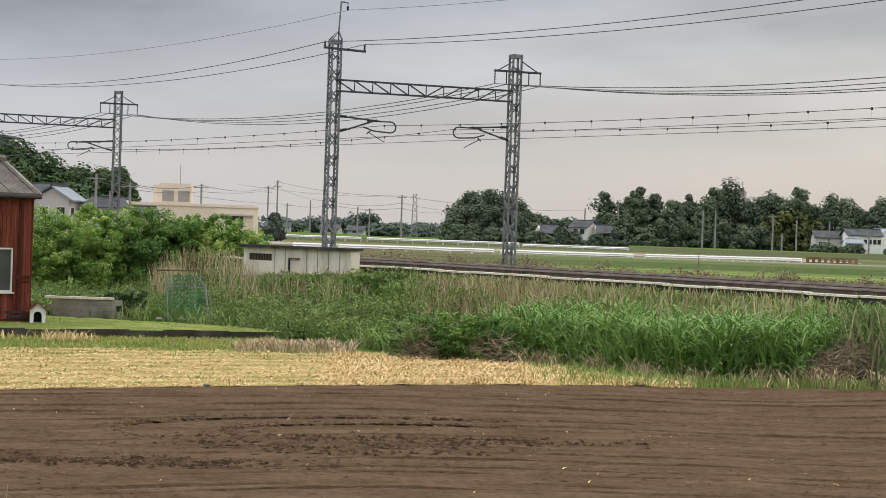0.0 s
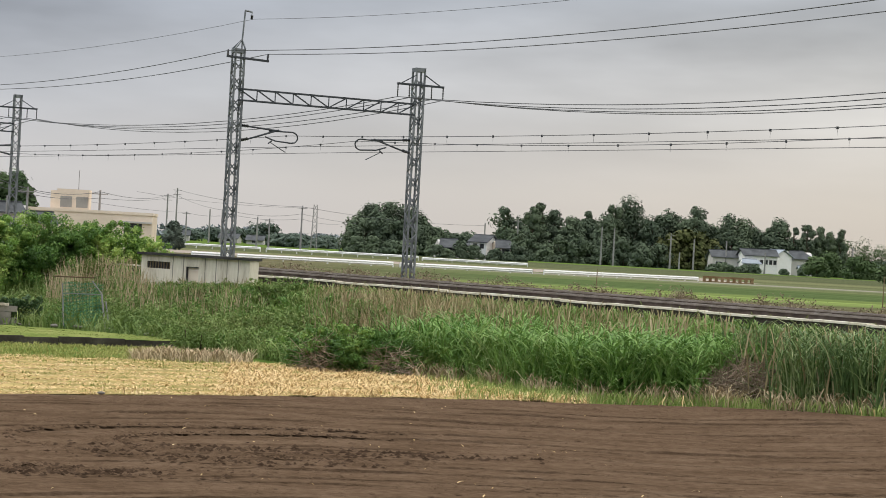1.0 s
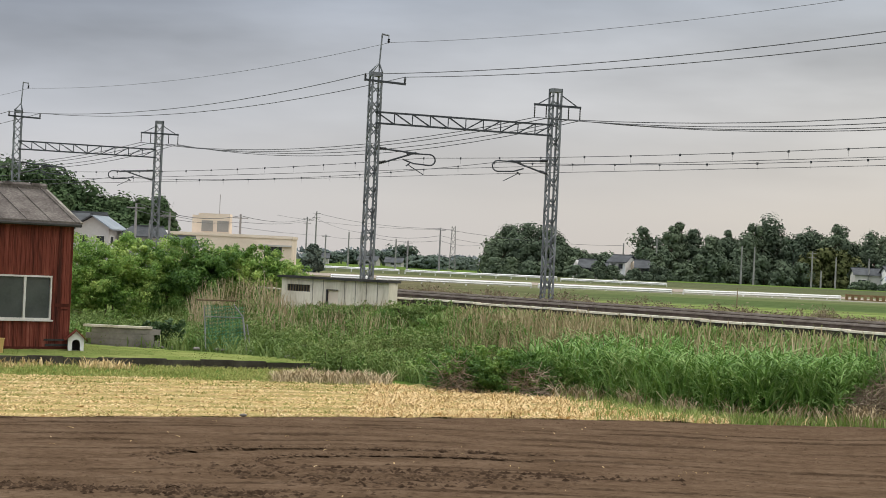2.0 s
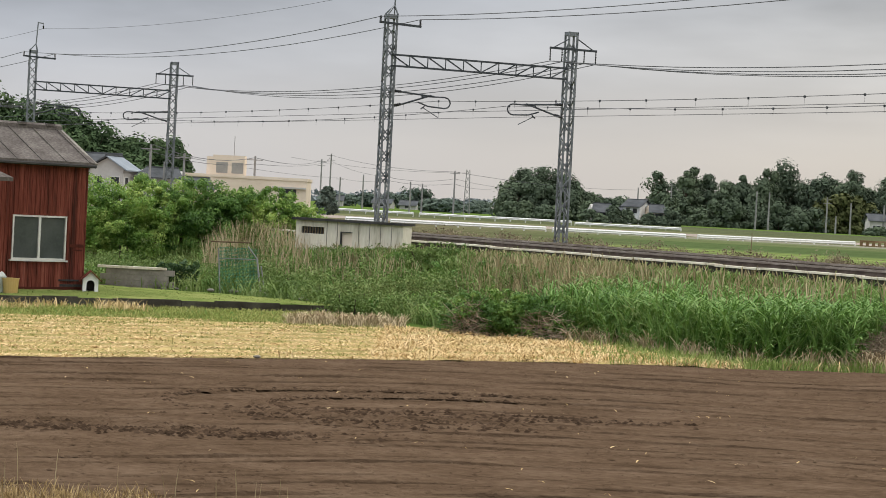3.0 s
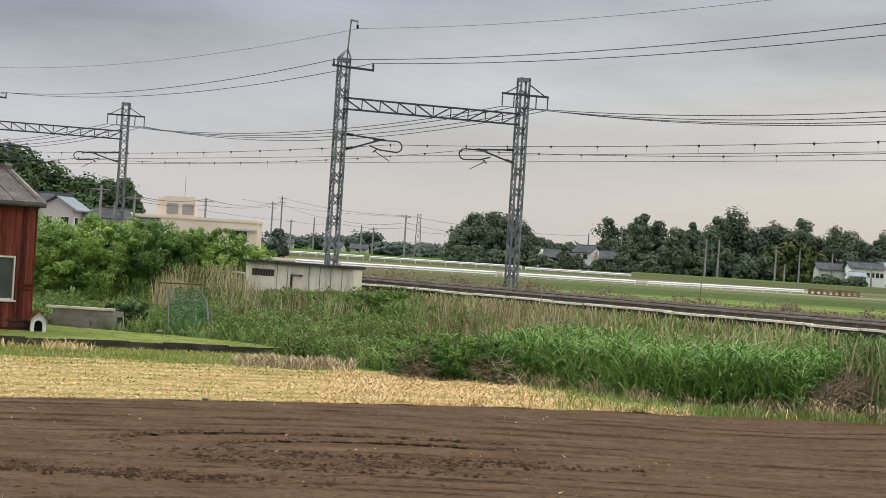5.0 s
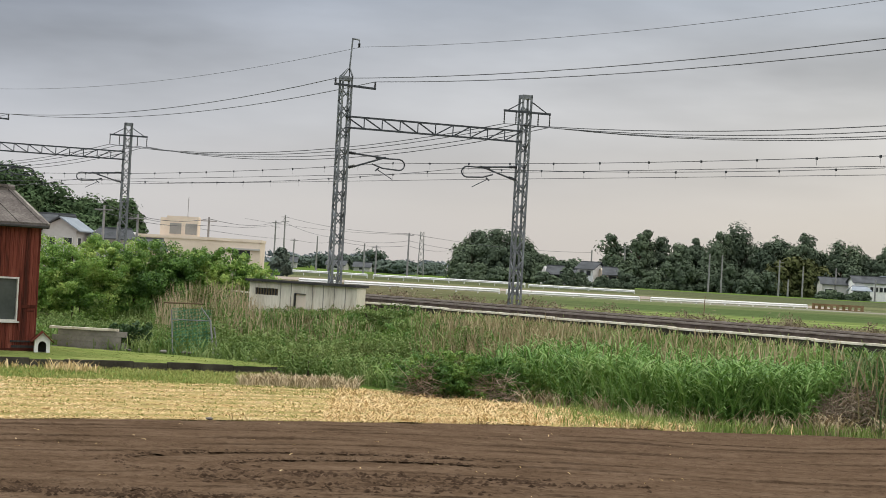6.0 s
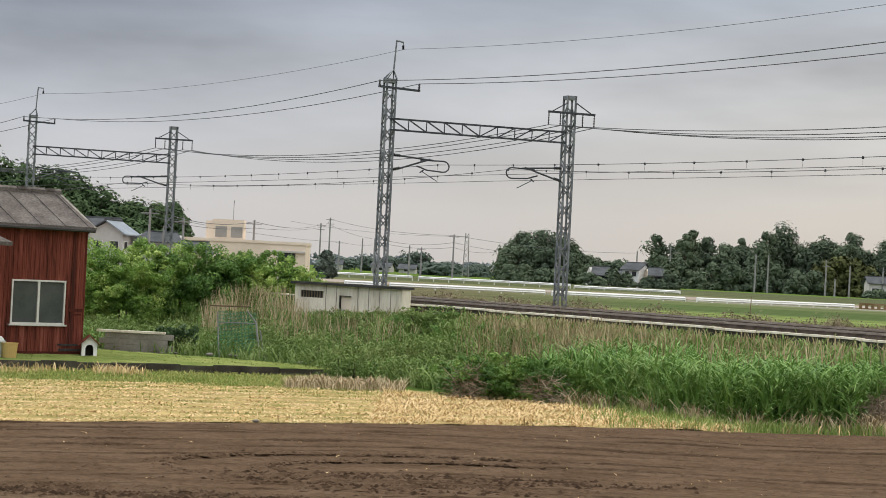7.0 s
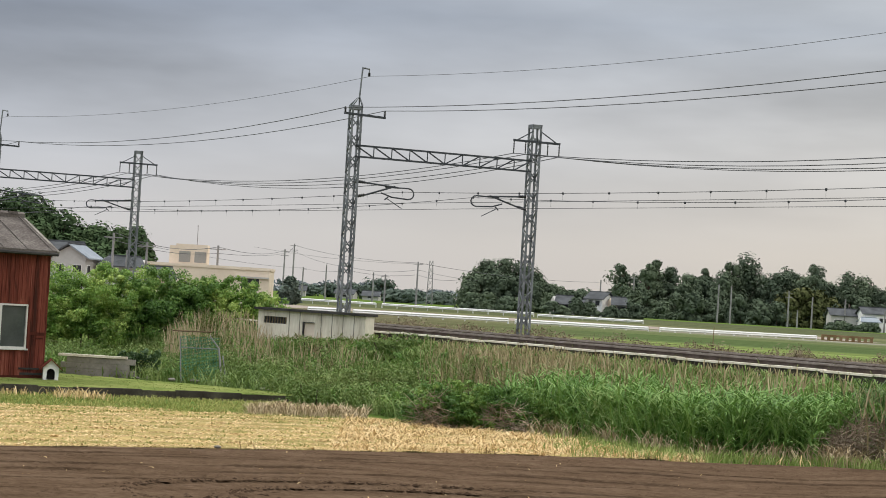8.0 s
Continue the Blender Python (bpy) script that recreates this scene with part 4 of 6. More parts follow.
# bright reeds: upright stems, then broad arching leaves
clear = lambda x, y: np.hypot((x - 11.4) / 1.15, (y - 48.8) / 1.0) > 1
in_reeds = lambda x, y, r: clear(x, y) & (y > front_line(x) - .1 + .3 * wob(x, y, 1.3, 1)) & on_bank(x, y) & (r < np.clip((x - 3.2 + 1.2 * wob(x, y, 2.3, 2)) / 2.6, 0, 1) * np.where(y < front_line(x) + 2.5, 1, .5))
p = veg(26000, 2.6, 15, 48, 66, in_reeds, 11)
blades("green_reeds", p, hts(p, 1.35, .42, 12, 1.75), .55, wid(len(p), .03, 13), REED, "dense bright green reeds below the railway bank", "reeds")
p = veg(90000, 2.8, 15, 48, 66, in_reeds, 301)
p[:, 2] += np.random.default_rng(301).uniform(.05, 1.35, len(p))
p = p[p[:, 2] < 1.45 + .2 * wob(p[:, 0], p[:, 1], 1.1, 3)]
blades("reed_leaves", p, hts(p, .36, .12, 302), 1.5, wid(len(p), .042, 303), REED, "broad arching green reed leaves", "reeds", bend=.75)
# tall reeds with pale tips
in_tall = lambda x, y, r: clear(x, y) & (y > front_line(x) - .25 + .45 * wob(x, y, 1.1)) & (y < front_line(x) + 4.0) & (r < np.clip((x - 11.2 + .6 * wob(x, y, 1.2, 1)) / 1.2, 0, 1))
p = veg(32000, 11.0, 25, 38, 56, in_tall, 21)
blades("tall_reeds", p, hts(p, 1.75, .36, 22, 2.05), .32, wid(len(p), .03, 23), REEDBLUE, "tall dark green reeds with pale tips", "reeds")
p = veg(60000, 11.2, 25, 38, 56, in_tall, 304)
p[:, 2] += np.random.default_rng(304).uniform(.15, 1.75, len(p))
p = p[p[:, 2] < 1.8 + .2 * wob(p[:, 0], p[:, 1], .9, 3)]
blades("tall_reed_leaves", p, hts(p, .42, .14, 305), 1.35, wid(len(p), .036, 306), REEDBLUE, "arching blue-green reed leaves", "reeds", bend=.7)
p = veg(3000, 11.4, 25, 38, 55, lambda x, y, r: (y > front_line(x) - .2) & (y < front_line(x) + 3.5) & (wob(x, y, 1.4, 2) > -.3), 24)
blades("reed_plumes", p, hts(p, 1.95, .25, 25, 2.28), .3, wid(len(p), .035, 26), DRY, "pale dry reed tips", "reeds")
p = veg(1300, 3.5, 12, 51, 66, lambda x, y, r: (y > front_line(x) + 1.5) & on_bank(x, y) & (wob(x, y, 1.6) > -.2), 27)
blades("dry_reed_tips", p, hts(p, 1.9, .3, 28, 2.25), .3, wid(len(p), .035, 29), DRY, "scattered pale dry reed stalks", "reeds")
# general weeds
p = veg(17000, -8, 10, 55, 82, lambda x, y, r: (y > front_line(x) + .1) & on_bank(x, y) & (track_n(x, y) > 33.0), 31)
blades("bank_weeds", p, hts(p, .7, .25, 32, 1.9), .9, wid(len(p), .035, 33), WEED, "mixed green weeds on the bank", "weeds")
p = veg(6500, -18, -4, 68, 88, lambda x, y, r: on_bank(x, y) & (y > yard_edge(x) + np.clip(6.4 - .9 * (x + 8), .6, 12)) & ~((np.abs(x + 7) < 1.3) & (y < 71.4)), 34)
blades("yard_weeds", p, hts(p, .6, .2, 35, np.where(p[:, 0] > -8, 1.9, 9)), .45, wid(len(p), .04, 36), WEED, "green weeds behind the yard", "weeds")
# brown standing grass by the rails
p = veg(15000, .5, 8, 59, 76, lambda x, y, r: on_bank(x, y) & (track_n(x, y) > 36.0) & (r < np.exp(-((x - 3.9) / 2.2) ** 2) * (.75 + .5 * wob(x, y, 1.4, 1))), 41)
blades("brown_grass", p, hts(p, 1.15, .3, 42, 2.12), .3, wid(len(p), .018, 43), DRY, "dry brown standing grass beside the railway", "grass")
p = veg(7000, -3, 14, 55, 78, lambda x, y, r: (track_n(x, y) > 39.3) & on_bank(x, y), 44)
blades("dry_track_grass", p, hts(p, .5, .15, 45, 2.1), .3, wid(len(p), .02, 46), DRY, "short dry grass along the track edge", "grass")
p = veg(30000, 0, 26, 42, 74, lambda x, y, r: (track_n(x, y) > 38.6) & (track_n(x, y) < 41.1) & (wob(x, y, 2.2, 1) > -.55), 47)
p[:, 2] = np.minimum(p[:, 2], 1.85)
blades("bank_top_grass", p, hts(p, .42, .14, 48, 2.16), .9, wid(len(p), .04, 49), WEED, "green grass below the cable trough", "grass")
# pinkish dry stalks by the hut
p = veg(4200, -9.6, -.6, 69, 82, lambda x, y, r: on_bank(x, y) & (track_n(x, y) > 36.5) & (track_n(x, y) < 39.6) & (r < np.where(x < -5, 1.0, .55)), 51)
blades("dry_stalks", p, hts(p, 1.05, .4, 52, np.interp(p[:, 0], [-6.2, -5.0, -1], [2.75, 2.1, 1.75])), .25, wid(len(p), .02, 53), DRYPINK, "pinkish dry plant stalks in front of the hut", "stalks")
# dry fringe at the reeds' feet
p = veg(44000, 3.5, 16, 43, 57, lambda x, y, r: (np.abs(y - front_line(x) + .15) < .5) & (r < .45 + .6 * wob(x, y, 2.1, 1)), 54)
blades("dry_fringe", p, hts(p, .46, .15, 55), .9, wid(len(p), .028, 56), DRYPINK, "matted dry grass at the feet of the reeds", "grass")
# verge between soil and reeds
p = veg(60000, 3.0, 24, 39, 58, lambda x, y, r: (y > field_edge(x) + .02) & (y < front_line(x) + .2) & (r < smooth01((x - 3.2) / 3.5)), 61)
blades("verge_grass", p, hts(p, .24, .09, 62), .6, wid(len(p), .018, 63), VERGEGRASS, "low green grass along the tilled field", "grass")
p = veg(11000, -4, 24, 38, 58, lambda x, y, r: (y > field_edge(x) - .05) & (y < field_edge(x) + .55) & (r < .5 + .6 * wob(x, y, 1.7)), 64)
blades("straw_fringe", p, hts(p, .22, .08, 65), .8, wid(len(p), .02, 66), STRAW, "pale straw tufts on the field's edge", "grass")
# stubble
p = veg(150000, -13, 7.5, 39, 64, lambda x, y, r: (y > field_edge(x)) & (y < stubble_end(x) + .3) & (r < .36 + 1.1 * np.sin((y - field_edge(x)) * 6.28 / 1.35 + .7 * wob(x, y, 4)) + .25 * wob(x, y, 2.2, 3)), 71)
blades("stubble_straw", p, np.clip(hts(p, .09, .035, 72), .03, .2), 2.2, wid(len(p), .03, 73), STRAW, "cut straw lying over the stubble rows", "straw")
GRASSY = mat("yellow_green_grass", [(0.17, 0.20, 0.05), (0.30, 0.31, 0.095), (0.48, 0.43, 0.18)], .5, .9, island=.5, transl=.2)
p = veg(32000, -16, 1, 47, 66, lambda x, y, r: (y > stubble_end(x) - 2.6 + .8 * wob(x, y, 3)) & (y < np.where(x < -3, yard_edge(x) - .3, np.minimum(yard_edge(x) - .3, front_line(x) + .5))) , 74)
blades("rough_grass", p, hts(p, .085, .04, 75), .9, wid(len(p), .022, 76), GRASSY, "yellow-green rough grass between stubble and yard", "grass")
p = veg(26000, -13, 4, 42, 58, lambda x, y, r: (y > field_edge(x) + .2) & (y < stubble_end(x)) & (r < -.1 - .75 * np.sin((y - field_edge(x)) * 6.28 / 1.35 + .7 * wob(x, y, 4)) + .35 * wob(x, y, 3.4, 1)), 77)
blades("stubble_regrowth", p, hts(p, .085, .03, 78), .6, wid(len(p), .022, 79), GRASSY, "green regrowth among the stubble", "grass")
p = veg(9000, -4.3, -.9, 54.5, 59, lambda x, y, r: (np.abs(y - (58.2 + .25 * (x + 2.5))) < 1.3 * r + .1) & (wob(x, y, 1.2, 2) > -.4), 81)
blades("straw_bank", p, hts(p, .30, .13, 82), .9, wid(len(p), .02, 83), DRYPINK, "clump of standing pale straw", "grass")
p = veg(5000, -16, -8.5, 57, 64, lambda x, y, r: (np.abs(y - yard_edge(x) + 2.0) < .8) & (wob(x, y, 2.6) > 0), 84)
blades("straw_tufts", p, hts(p, .26, .08, 85), .7, wid(len(p), .024, 86), STRAW, "pale straw tufts below the yard wall", "grass")
p = veg(13000, -20, -1.5, 58, 72, lambda x, y, r: (y > yard_edge(x) + .18) & (y < yard_edge(x) + np.clip(6.0 - .9 * (x + 8), .3, 14)), 87)
p[:, 2] = .17
blades("lawn_grass", p, hts(p, .03, .012, 88), .9, wid(len(p), .02, 89), LAWN, "mown yellow-green lawn", "grass")
p = veg(30000, -1.5, 7.5, 45, 57, lambda x, y, r: (y > field_edge(x) + .1) & (y < np.minimum(stubble_end(x), front_line(x)) + .2) & (wob(x, y, 1.5, 2) + .4 * wob(x, y, .6, 1) > .05), 401)
blades("straw_windrow", p, hts(p, .17, .07, 402), 1.6, wid(len(p), .02, 403), STRAW, "loose heaps of pale straw at the stubble's end", "straw")
p = veg(9000, 1.2, 13, 42, 50, lambda x, y, r: (np.abs(y - field_edge(x) - .12) < .22) & (wob(x, y, 2.3, 1) > .15), 404)
blades("edge_debris", p, hts(p, .14, .06, 405), 1.6, wid(len(p), .018, 406), TWIG, "brown dead plant debris along the tilled edge", "debris")
# dry grass near the eye
p = veg(9000, -6.5, -2.5, 19.5, 22.6, lambda x, y, r: (y < 22.5 - .22 * (x + 4.5) ** 2 - .1 * x) & (r < .8), 91)
p = p[p[:, 0] < -2.9]
blades("near_dry_grass", p, hts(p, .25, .07, 92), .5, wid(len(p), .008, 93), GOLD, "dry golden grass at the field's near edge", "grass")
p = veg(60, -5.5, -1.0, 21.5, 24, lambda x, y, r: r < .5, 94)
blades("dry_stems", p, hts(p, .42, .12, 95), .15, wid(len(p), .009, 96), DRY, "single dry grass stems", "grass")
# straw scraps on the soil
p = veg(420, -10, 20, 22, 46, lambda x, y, r: (y < field_edge(x) - .3) & (r < .4 + .5 * wob(x, y, 4)), 97)
p[:, 2] = .015
blades("straw_scraps", p, np.full(len(p), .05), 3.0, wid(len(p), .02, 98), STRAW, "straw scraps lying on the soil", "straw")


def soil_clods():
    g = np.random.default_rng(5)
    n = 36000
    x, y = g.uniform(-12, 21, n), g.uniform(19, 48, n)
    k = y < field_edge(x) - .1
    a = int(n * .05)
    x[:a], y[:a] = g.normal(-.9, 1.3, a), g.normal(32.8, .55, a)
    x[a:a + 1000], y[a:a + 1000] = g.normal(-4.6, 1.2, 1000), g.normal(30.0, .35, 1000)
    k[:a + 1000] = True
    x, y = x[k], y[k]
    y[:a // 2] = np.round(y[:a // 2] * 3) / 3 + g.normal(0, .05, a // 2)
    n = len(x)
    r = (g.gamma(2, .0055, n) + .004)[:, None]
    r[:a // 2] *= 2.0
    r[a // 2:a] *= 1.8
    r[a:a + 900] *= 2.0
    # crumbs thrown up along the turning tracks
    for at, m, far in ((2.45, 700, 2.9), (2.62, 300, 2.6), (3.6, 480, 2.7), (3.74, 200, 2.6)):
        b = g.uniform(1.35, far + 1.2, m)
        rr = at + g.normal(0, .06, m) + .05 * np.sin(b * 5)
        x = np.concatenate([x, 1.2 + rr * np.cos(b) / .62])
        y = np.concatenate([y, 34.5 + rr * np.sin(b) / 1.05])
        r = np.concatenate([r, (.01 + g.gamma(2, .008, m))[:, None]])
    lift = np.where(np.arange(len(x)) < n, .022, .042)
    n = len(x)
    D = np.array([[1, 0, 0], [-1, 0, 0], [0, 1, 0], [0, -1, 0], [0, 0, 1.0]])
    V = np.stack([x, y, rise(x) + lift], 1)[:, None] + D[None] * r[:, :, None] * g.uniform(.6, 1.4, (n, 5, 1)) * np.array([1.6, 1, .8])
    F = np.concatenate([np.arange(n)[:, None] * 5 + f for f in ([0, 2, 4], [2, 1, 4], [1, 3, 4], [3, 0, 4])])
    tagged(np_mesh("soil_clods", V.reshape(-1, 3), F, SOIL), "loose brown clods of earth", "soil", kind="stuff")


soil_clods()


def shaded_damp_clods():
    """Lumps turned up where wheels dug in, their shade and damp both in the dark colour: two torn patches and the two
    arcs of the turn.
    """
    g = np.random.default_rng(15)
    xs, ys, rs = [], [], []
    for cx, cy, sx, sy, m, rows in ((-.9, 32.9, 1.15, .6, 900, .42), (-4.4, 29.7, 1.3, .3, 700, .3), (2.2, 34.2, 1.2, .3, 160, .4)):
        x, y = g.normal(cx, sx, m), g.normal(cy, sy, m)
        y = np.round(y / rows) * rows + g.normal(0, .07, m) + .04 * (x - cx)
        xs.append(x), ys.append(y), rs.append(.012 + g.gamma(2, .009, m))
    for at, m in ((2.45, 520), (3.6, 420)):
        b = 1.45 + 2.2 * g.random(m) ** .8
        xs.append(1.2 + (at + g.normal(0, .03, m)) * np.cos(b) / .62)
        ys.append(34.5 + (at + g.normal(0, .03, m)) * np.sin(b) / 1.05)
        rs.append(.01 + g.gamma(2, .009, m))
    x, y, r = np.concatenate(xs), np.concatenate(ys), np.minimum(np.concatenate(rs), .034)[:, None]
    n = len(x)
    D = np.array([[1, 0, 0], [-1, 0, 0], [0, 1, 0], [0, -1, 0], [0, 0, 1.0]])
    V = np.stack([x, y, rise(x) + .034 + 0 * x], 1)[:, None] + D[None] * r[:, :, None] * g.uniform(.6, 1.4, (n, 5, 1)) * np.array([1.9, 1.2, 1.1])
    F = np.concatenate([np.arange(n)[:, None] * 5 + f for f in ([0, 2, 4], [2, 1, 4], [1, 3, 4], [3, 0, 4])])
    tagged(np_mesh("shaded_damp_clods", V.reshape(-1, 3), F, SOILDARK), "clods torn up by tractor wheels, coloured dark for shade and damp", "soil", kind="stuff")


shaded_damp_clods()


def shrub(name, at, blobs, leaf, material, label, per, seed, stems=8):
    """Blobs: (x, y, z, rx, ry, rz) round at."""
    t = thing(name, label, "bush", at)
    g = np.random.default_rng(seed)
    cs, rs, ks = [], [], []
    for x, y, z, rx, ry, rz in blobs:
        for _ in range(80):
            d = np.clip(g.normal(0, .52, 3), -.95, .9)
            cs.append((x + d[0] * rx, y + d[1] * ry, z + d[2] * rz))
            k = g.uniform(.12, .30)
            rs.append((rx * k, ry * k, rz * k))
            ks.append(per // 80)
    V, F = leaf_cloud(cs, rs, ks, leaf, seed, 1.2, .55, .3)
    np_mesh("foliage", V, F, material, t)
    for i in range(stems):
        bm = bmesh.new()
        x, y, z, rx, ry, rz = blobs[i % len(blobs)]
        bar(bm, (x * .8, y, -.2), (x + g.normal(0, .3) * rx, y + g.normal(0, .3) * ry, z + rz * .5), .06, .025, 5)
        part("stem", bm, BARK, t)
    return t


shrub("leafy_bush", (-13.4, 84, .7), [(-1.3, 0, 1.6, 1.2, 1.5, 1.3), (0, -.3, 2.2, 1.5, 1.6, 1.2), (1.6, 0, 2.35, 1.3, 1.6, 1.15), (.6, -1.0, 1.1, 1.6, 1.2, 1.0), (-1.8, -.8, .9, 1.0, 1.0, .9)], .052, LEAF, "large bright green leafy bush beside the house", 13000, 101)
shrub("leafy_bush", (-10.3, 84.5, 1.0), [(-.7, 0, 2.0, 1.1, 1.3, 1.0), (.6, .2, 2.1, 1.1, 1.3, 1.0), (.2, -1.0, 1.1, 1.4, 1.1, .9), (1.5, 0, 1.7, .9, 1.0, .9)], .052, LEAFMID, "dark green dense bush behind the yard", 10500, 102)
shrub("leafy_bush", (-7.7, 85, 1.1), [(-.7, 0, 1.8, .9, 1.0, 1.0), (.4, .2, 1.9, 1.0, 1.0, 1.0), (1.3, 0, 1.4, .8, .9, .9), (.2, -.8, .9, 1.3, .9, .8)], .055, LEAF, "light green bush with upright shoots behind the dry stalks", 7000, 103)
shrub("leafy_bush", (-6.4, 87.5, 1.4), [(-.4, 0, 1.3, .8, .8, .7), (.5, 0, 1.2, .8, .8, .6)], .055, LEAF, "small bright green bush behind the hut", 3600, 104)
shrub("garden_shrub", (-9.35, 71.2, .1), [(-.25, 0, .5, .4, .4, .4), (.3, 0, .6, .45, .4, .45)], .09, LEAFDK, "small dark garden shrub at the yard's end", 700, 105, 4)
for i, (x, y, w, h) in enumerate([(-3.2, 66.5, 1.5, 1.3), (-1.2, 66.0, 1.4, 1.4), (-4.8, 70.5, 1.3, 1.2), (.4, 65, 1.2, 1.2), (-2.6, 63.2, 1.2, 1.0), (-.6, 62, 1.2, 1.0), (1.4, 62.5, 1.3, .9), (-6.3, 74.5, 1.5, 1.2), (-10.5, 74, 1.7, 1.3), (-13, 75.5, 1.8, 1.3), (-8.3, 76, 1.3, 1.1), (-.3, 70.2, 1.2, .8)]):
    gz = float(ground_z(np.float64(x), np.float64(y)))
    shrub("weed_clump", (x, y, gz - .05), [(-.4 * w, 0, h * .45, .6 * w, .6, .45 * h), (.4 * w, .2, h * .5, .6 * w, .6, .5 * h), (0, -.4, h * .35, .7 * w, .5, .4 * h)], .046, WEED, "leafy green weed clump on the bank", 1200, 120 + i, 3)
gw = np.random.default_rng(88)
for i in range(54):
    x = gw.uniform(-15, 8)
    y = gw.uniform(58, 80) if x > -6 else gw.uniform(71, 82)
    if not (33.6 < track_n(x, y) < 39.6) and not (x < -6 and track_n(x, y) < 38):
        continue
    gz = float(ground_z(np.float64(x), np.float64(y)))
    w, h = gw.uniform(.8, 1.5), gw.uniform(.7, 1.15)
    h = min(h, max(.35, (2.0 if x > -5.5 else 2.6) - gz))
    shrub("weed_clump", (x, y, gz - .05), [(-.4 * w, 0, h * .4, .6 * w, .6, .45 * h), (.4 * w, .2, h * .45, .6 * w, .6, .45 * h), (0, -.4, h * .3, .7 * w, .5, .4 * h)], .044, (WEED, LEAFMID, OLIVE, WEED)[i % 4], ("leafy green weed clump on the bank", "mid-green broad-leaved weed clump", "olive weed clump gone to seed", "leafy green weed clump on the bank")[i % 4], 1000, 400 + i, 3)
shrub("bramble", (2.3, 56.2, 0), [(-1.5, 0, .6, .7, .6, .6), (-.5, .2, .7, .8, .6, .6), (.6, .1, .65, .8, .6, .58), (1.6, -.1, .55, .75, .5, .5), (-.9, -.4, .45, .7, .4, .45), (.4, -.4, .45, .8, .4, .45), (1.3, -.4, .35, .6, .4, .36)], .045, LEAFMID, "low dark bramble thicket with dead brown canes", 4800, 140)


def leafy_weeds():
    """Lumpy broad-leaved growth that covers the bank between the reeds and the hut."""
    g = np.random.default_rng(612)
    kinds = (("leafy_weeds", 900, LEAFMID, "lush broad-leaved green weeds covering the bank", .05),
             ("pale_leafy_weeds", 800, WEED, "yellow-green leafy weeds among the bank growth", .042),
             ("olive_weeds", 420, OLIVE, "olive seed-headed weeds on the bank", .036))
    for i, (nm, n, material, label, leaf) in enumerate(kinds):
        cs, rs, ks = [], [], []
        while len(cs) < n:
            x, y = g.uniform(-15, 6.5), g.uniform(57, 82)
            tn = float(track_n(np.float64(x), np.float64(y)))
            behind = x < -5 and y > yard_edge(x) + max(6.4 - .9 * (x + 8), .6)
            if not (33.2 < tn < 40.0 if x >= -5 else behind and tn < 40.0) or y < front_line(x) + .5:
                continue
            if abs(x + 7) < 1.4 and y < 71.6:
                continue
            if tn > 36.5 and x > 1 and g.random() < .55 or wob(x, y, 2.4, i) < -.45:
                continue
            gz = float(ground_z(np.float64(x), np.float64(y)))
            h = min(g.uniform(.4, .85) * (1 + .5 * float(wob(x, y, 1.9, 3))), max(.25, (1.75 if x > -5.5 else 2.3) - gz))
            h = max(h, .2)
            for _ in range(3):
                k = g.uniform(.4, .7)
                cs.append((x + g.normal(0, .28), y + g.normal(0, .25), gz + h * g.uniform(.3, .75)))
                rs.append((.5 * k, .45 * k, h * .5 * k + .06))
                ks.append(34)
        V, F = leaf_cloud(cs, rs, ks, leaf, 613 + n, 1.2, .6, .3)
        tagged(np_mesh(nm, V, F, material), label, "weeds", kind="stuff")


leafy_weeds()


def twig_heap(at, w, h, n, label, seed, material=None):
    g = np.random.default_rng(seed)
    bm = bmesh.new()
    for _ in range(n):
        a, r = g.uniform(0, 6.28), math.sqrt(g.random())
        x, y = w / 2 * r * math.cos(a), w / 3 * r * math.sin(a)
        z = h * (1 - r * r * .7) * g.uniform(.0, 1)
        d = Vector((g.normal(0, 1), g.normal(0, .6), g.normal(.1, .45))).normalized() * g.uniform(.2, .55)
        p = Vector((x, y, z))
        bar(bm, p, p + d, .018, .008, 3)
    ob = part("twig_heap", bm, material or TWIG)
    ob.location = at
    tagged(ob, label, "twigs", kind="stuff")


twig_heap((.9, 55.6, .05), 1.1, 1.0, 260, "heap of dead brown canes in the bramble", 150, DEADTWIG)
twig_heap((3.0, 55.5, .05), 1.3, .85, 240, "tangle of dead brown canes in the bramble", 151, DEADTWIG)
twig_heap((11.5, 49.2, .14), 2.0, 1.2, 1100, "heap of dry grey-brown twigs against the reeds", 152, DEADTWIG)

# ---- land beyond the railway ----
LAND = 1.7


def band(name, y0, y1, material, label, x0=-260, x1=420, tilt=0.0, dz=.02):
    bm = bmesh.new()
    v = [bm.verts.new(p) for p in ((x0, y0 + tilt * x0, LAND + dz), (x1, y0 + tilt * x1, LAND + dz), (x1, y1 + tilt * x1, LAND + dz), (x0, y1 + tilt * x0, LAND + dz))]
    bm.faces.new(v)
    tagged(part(name, bm, material), label, "field", kind="structure")


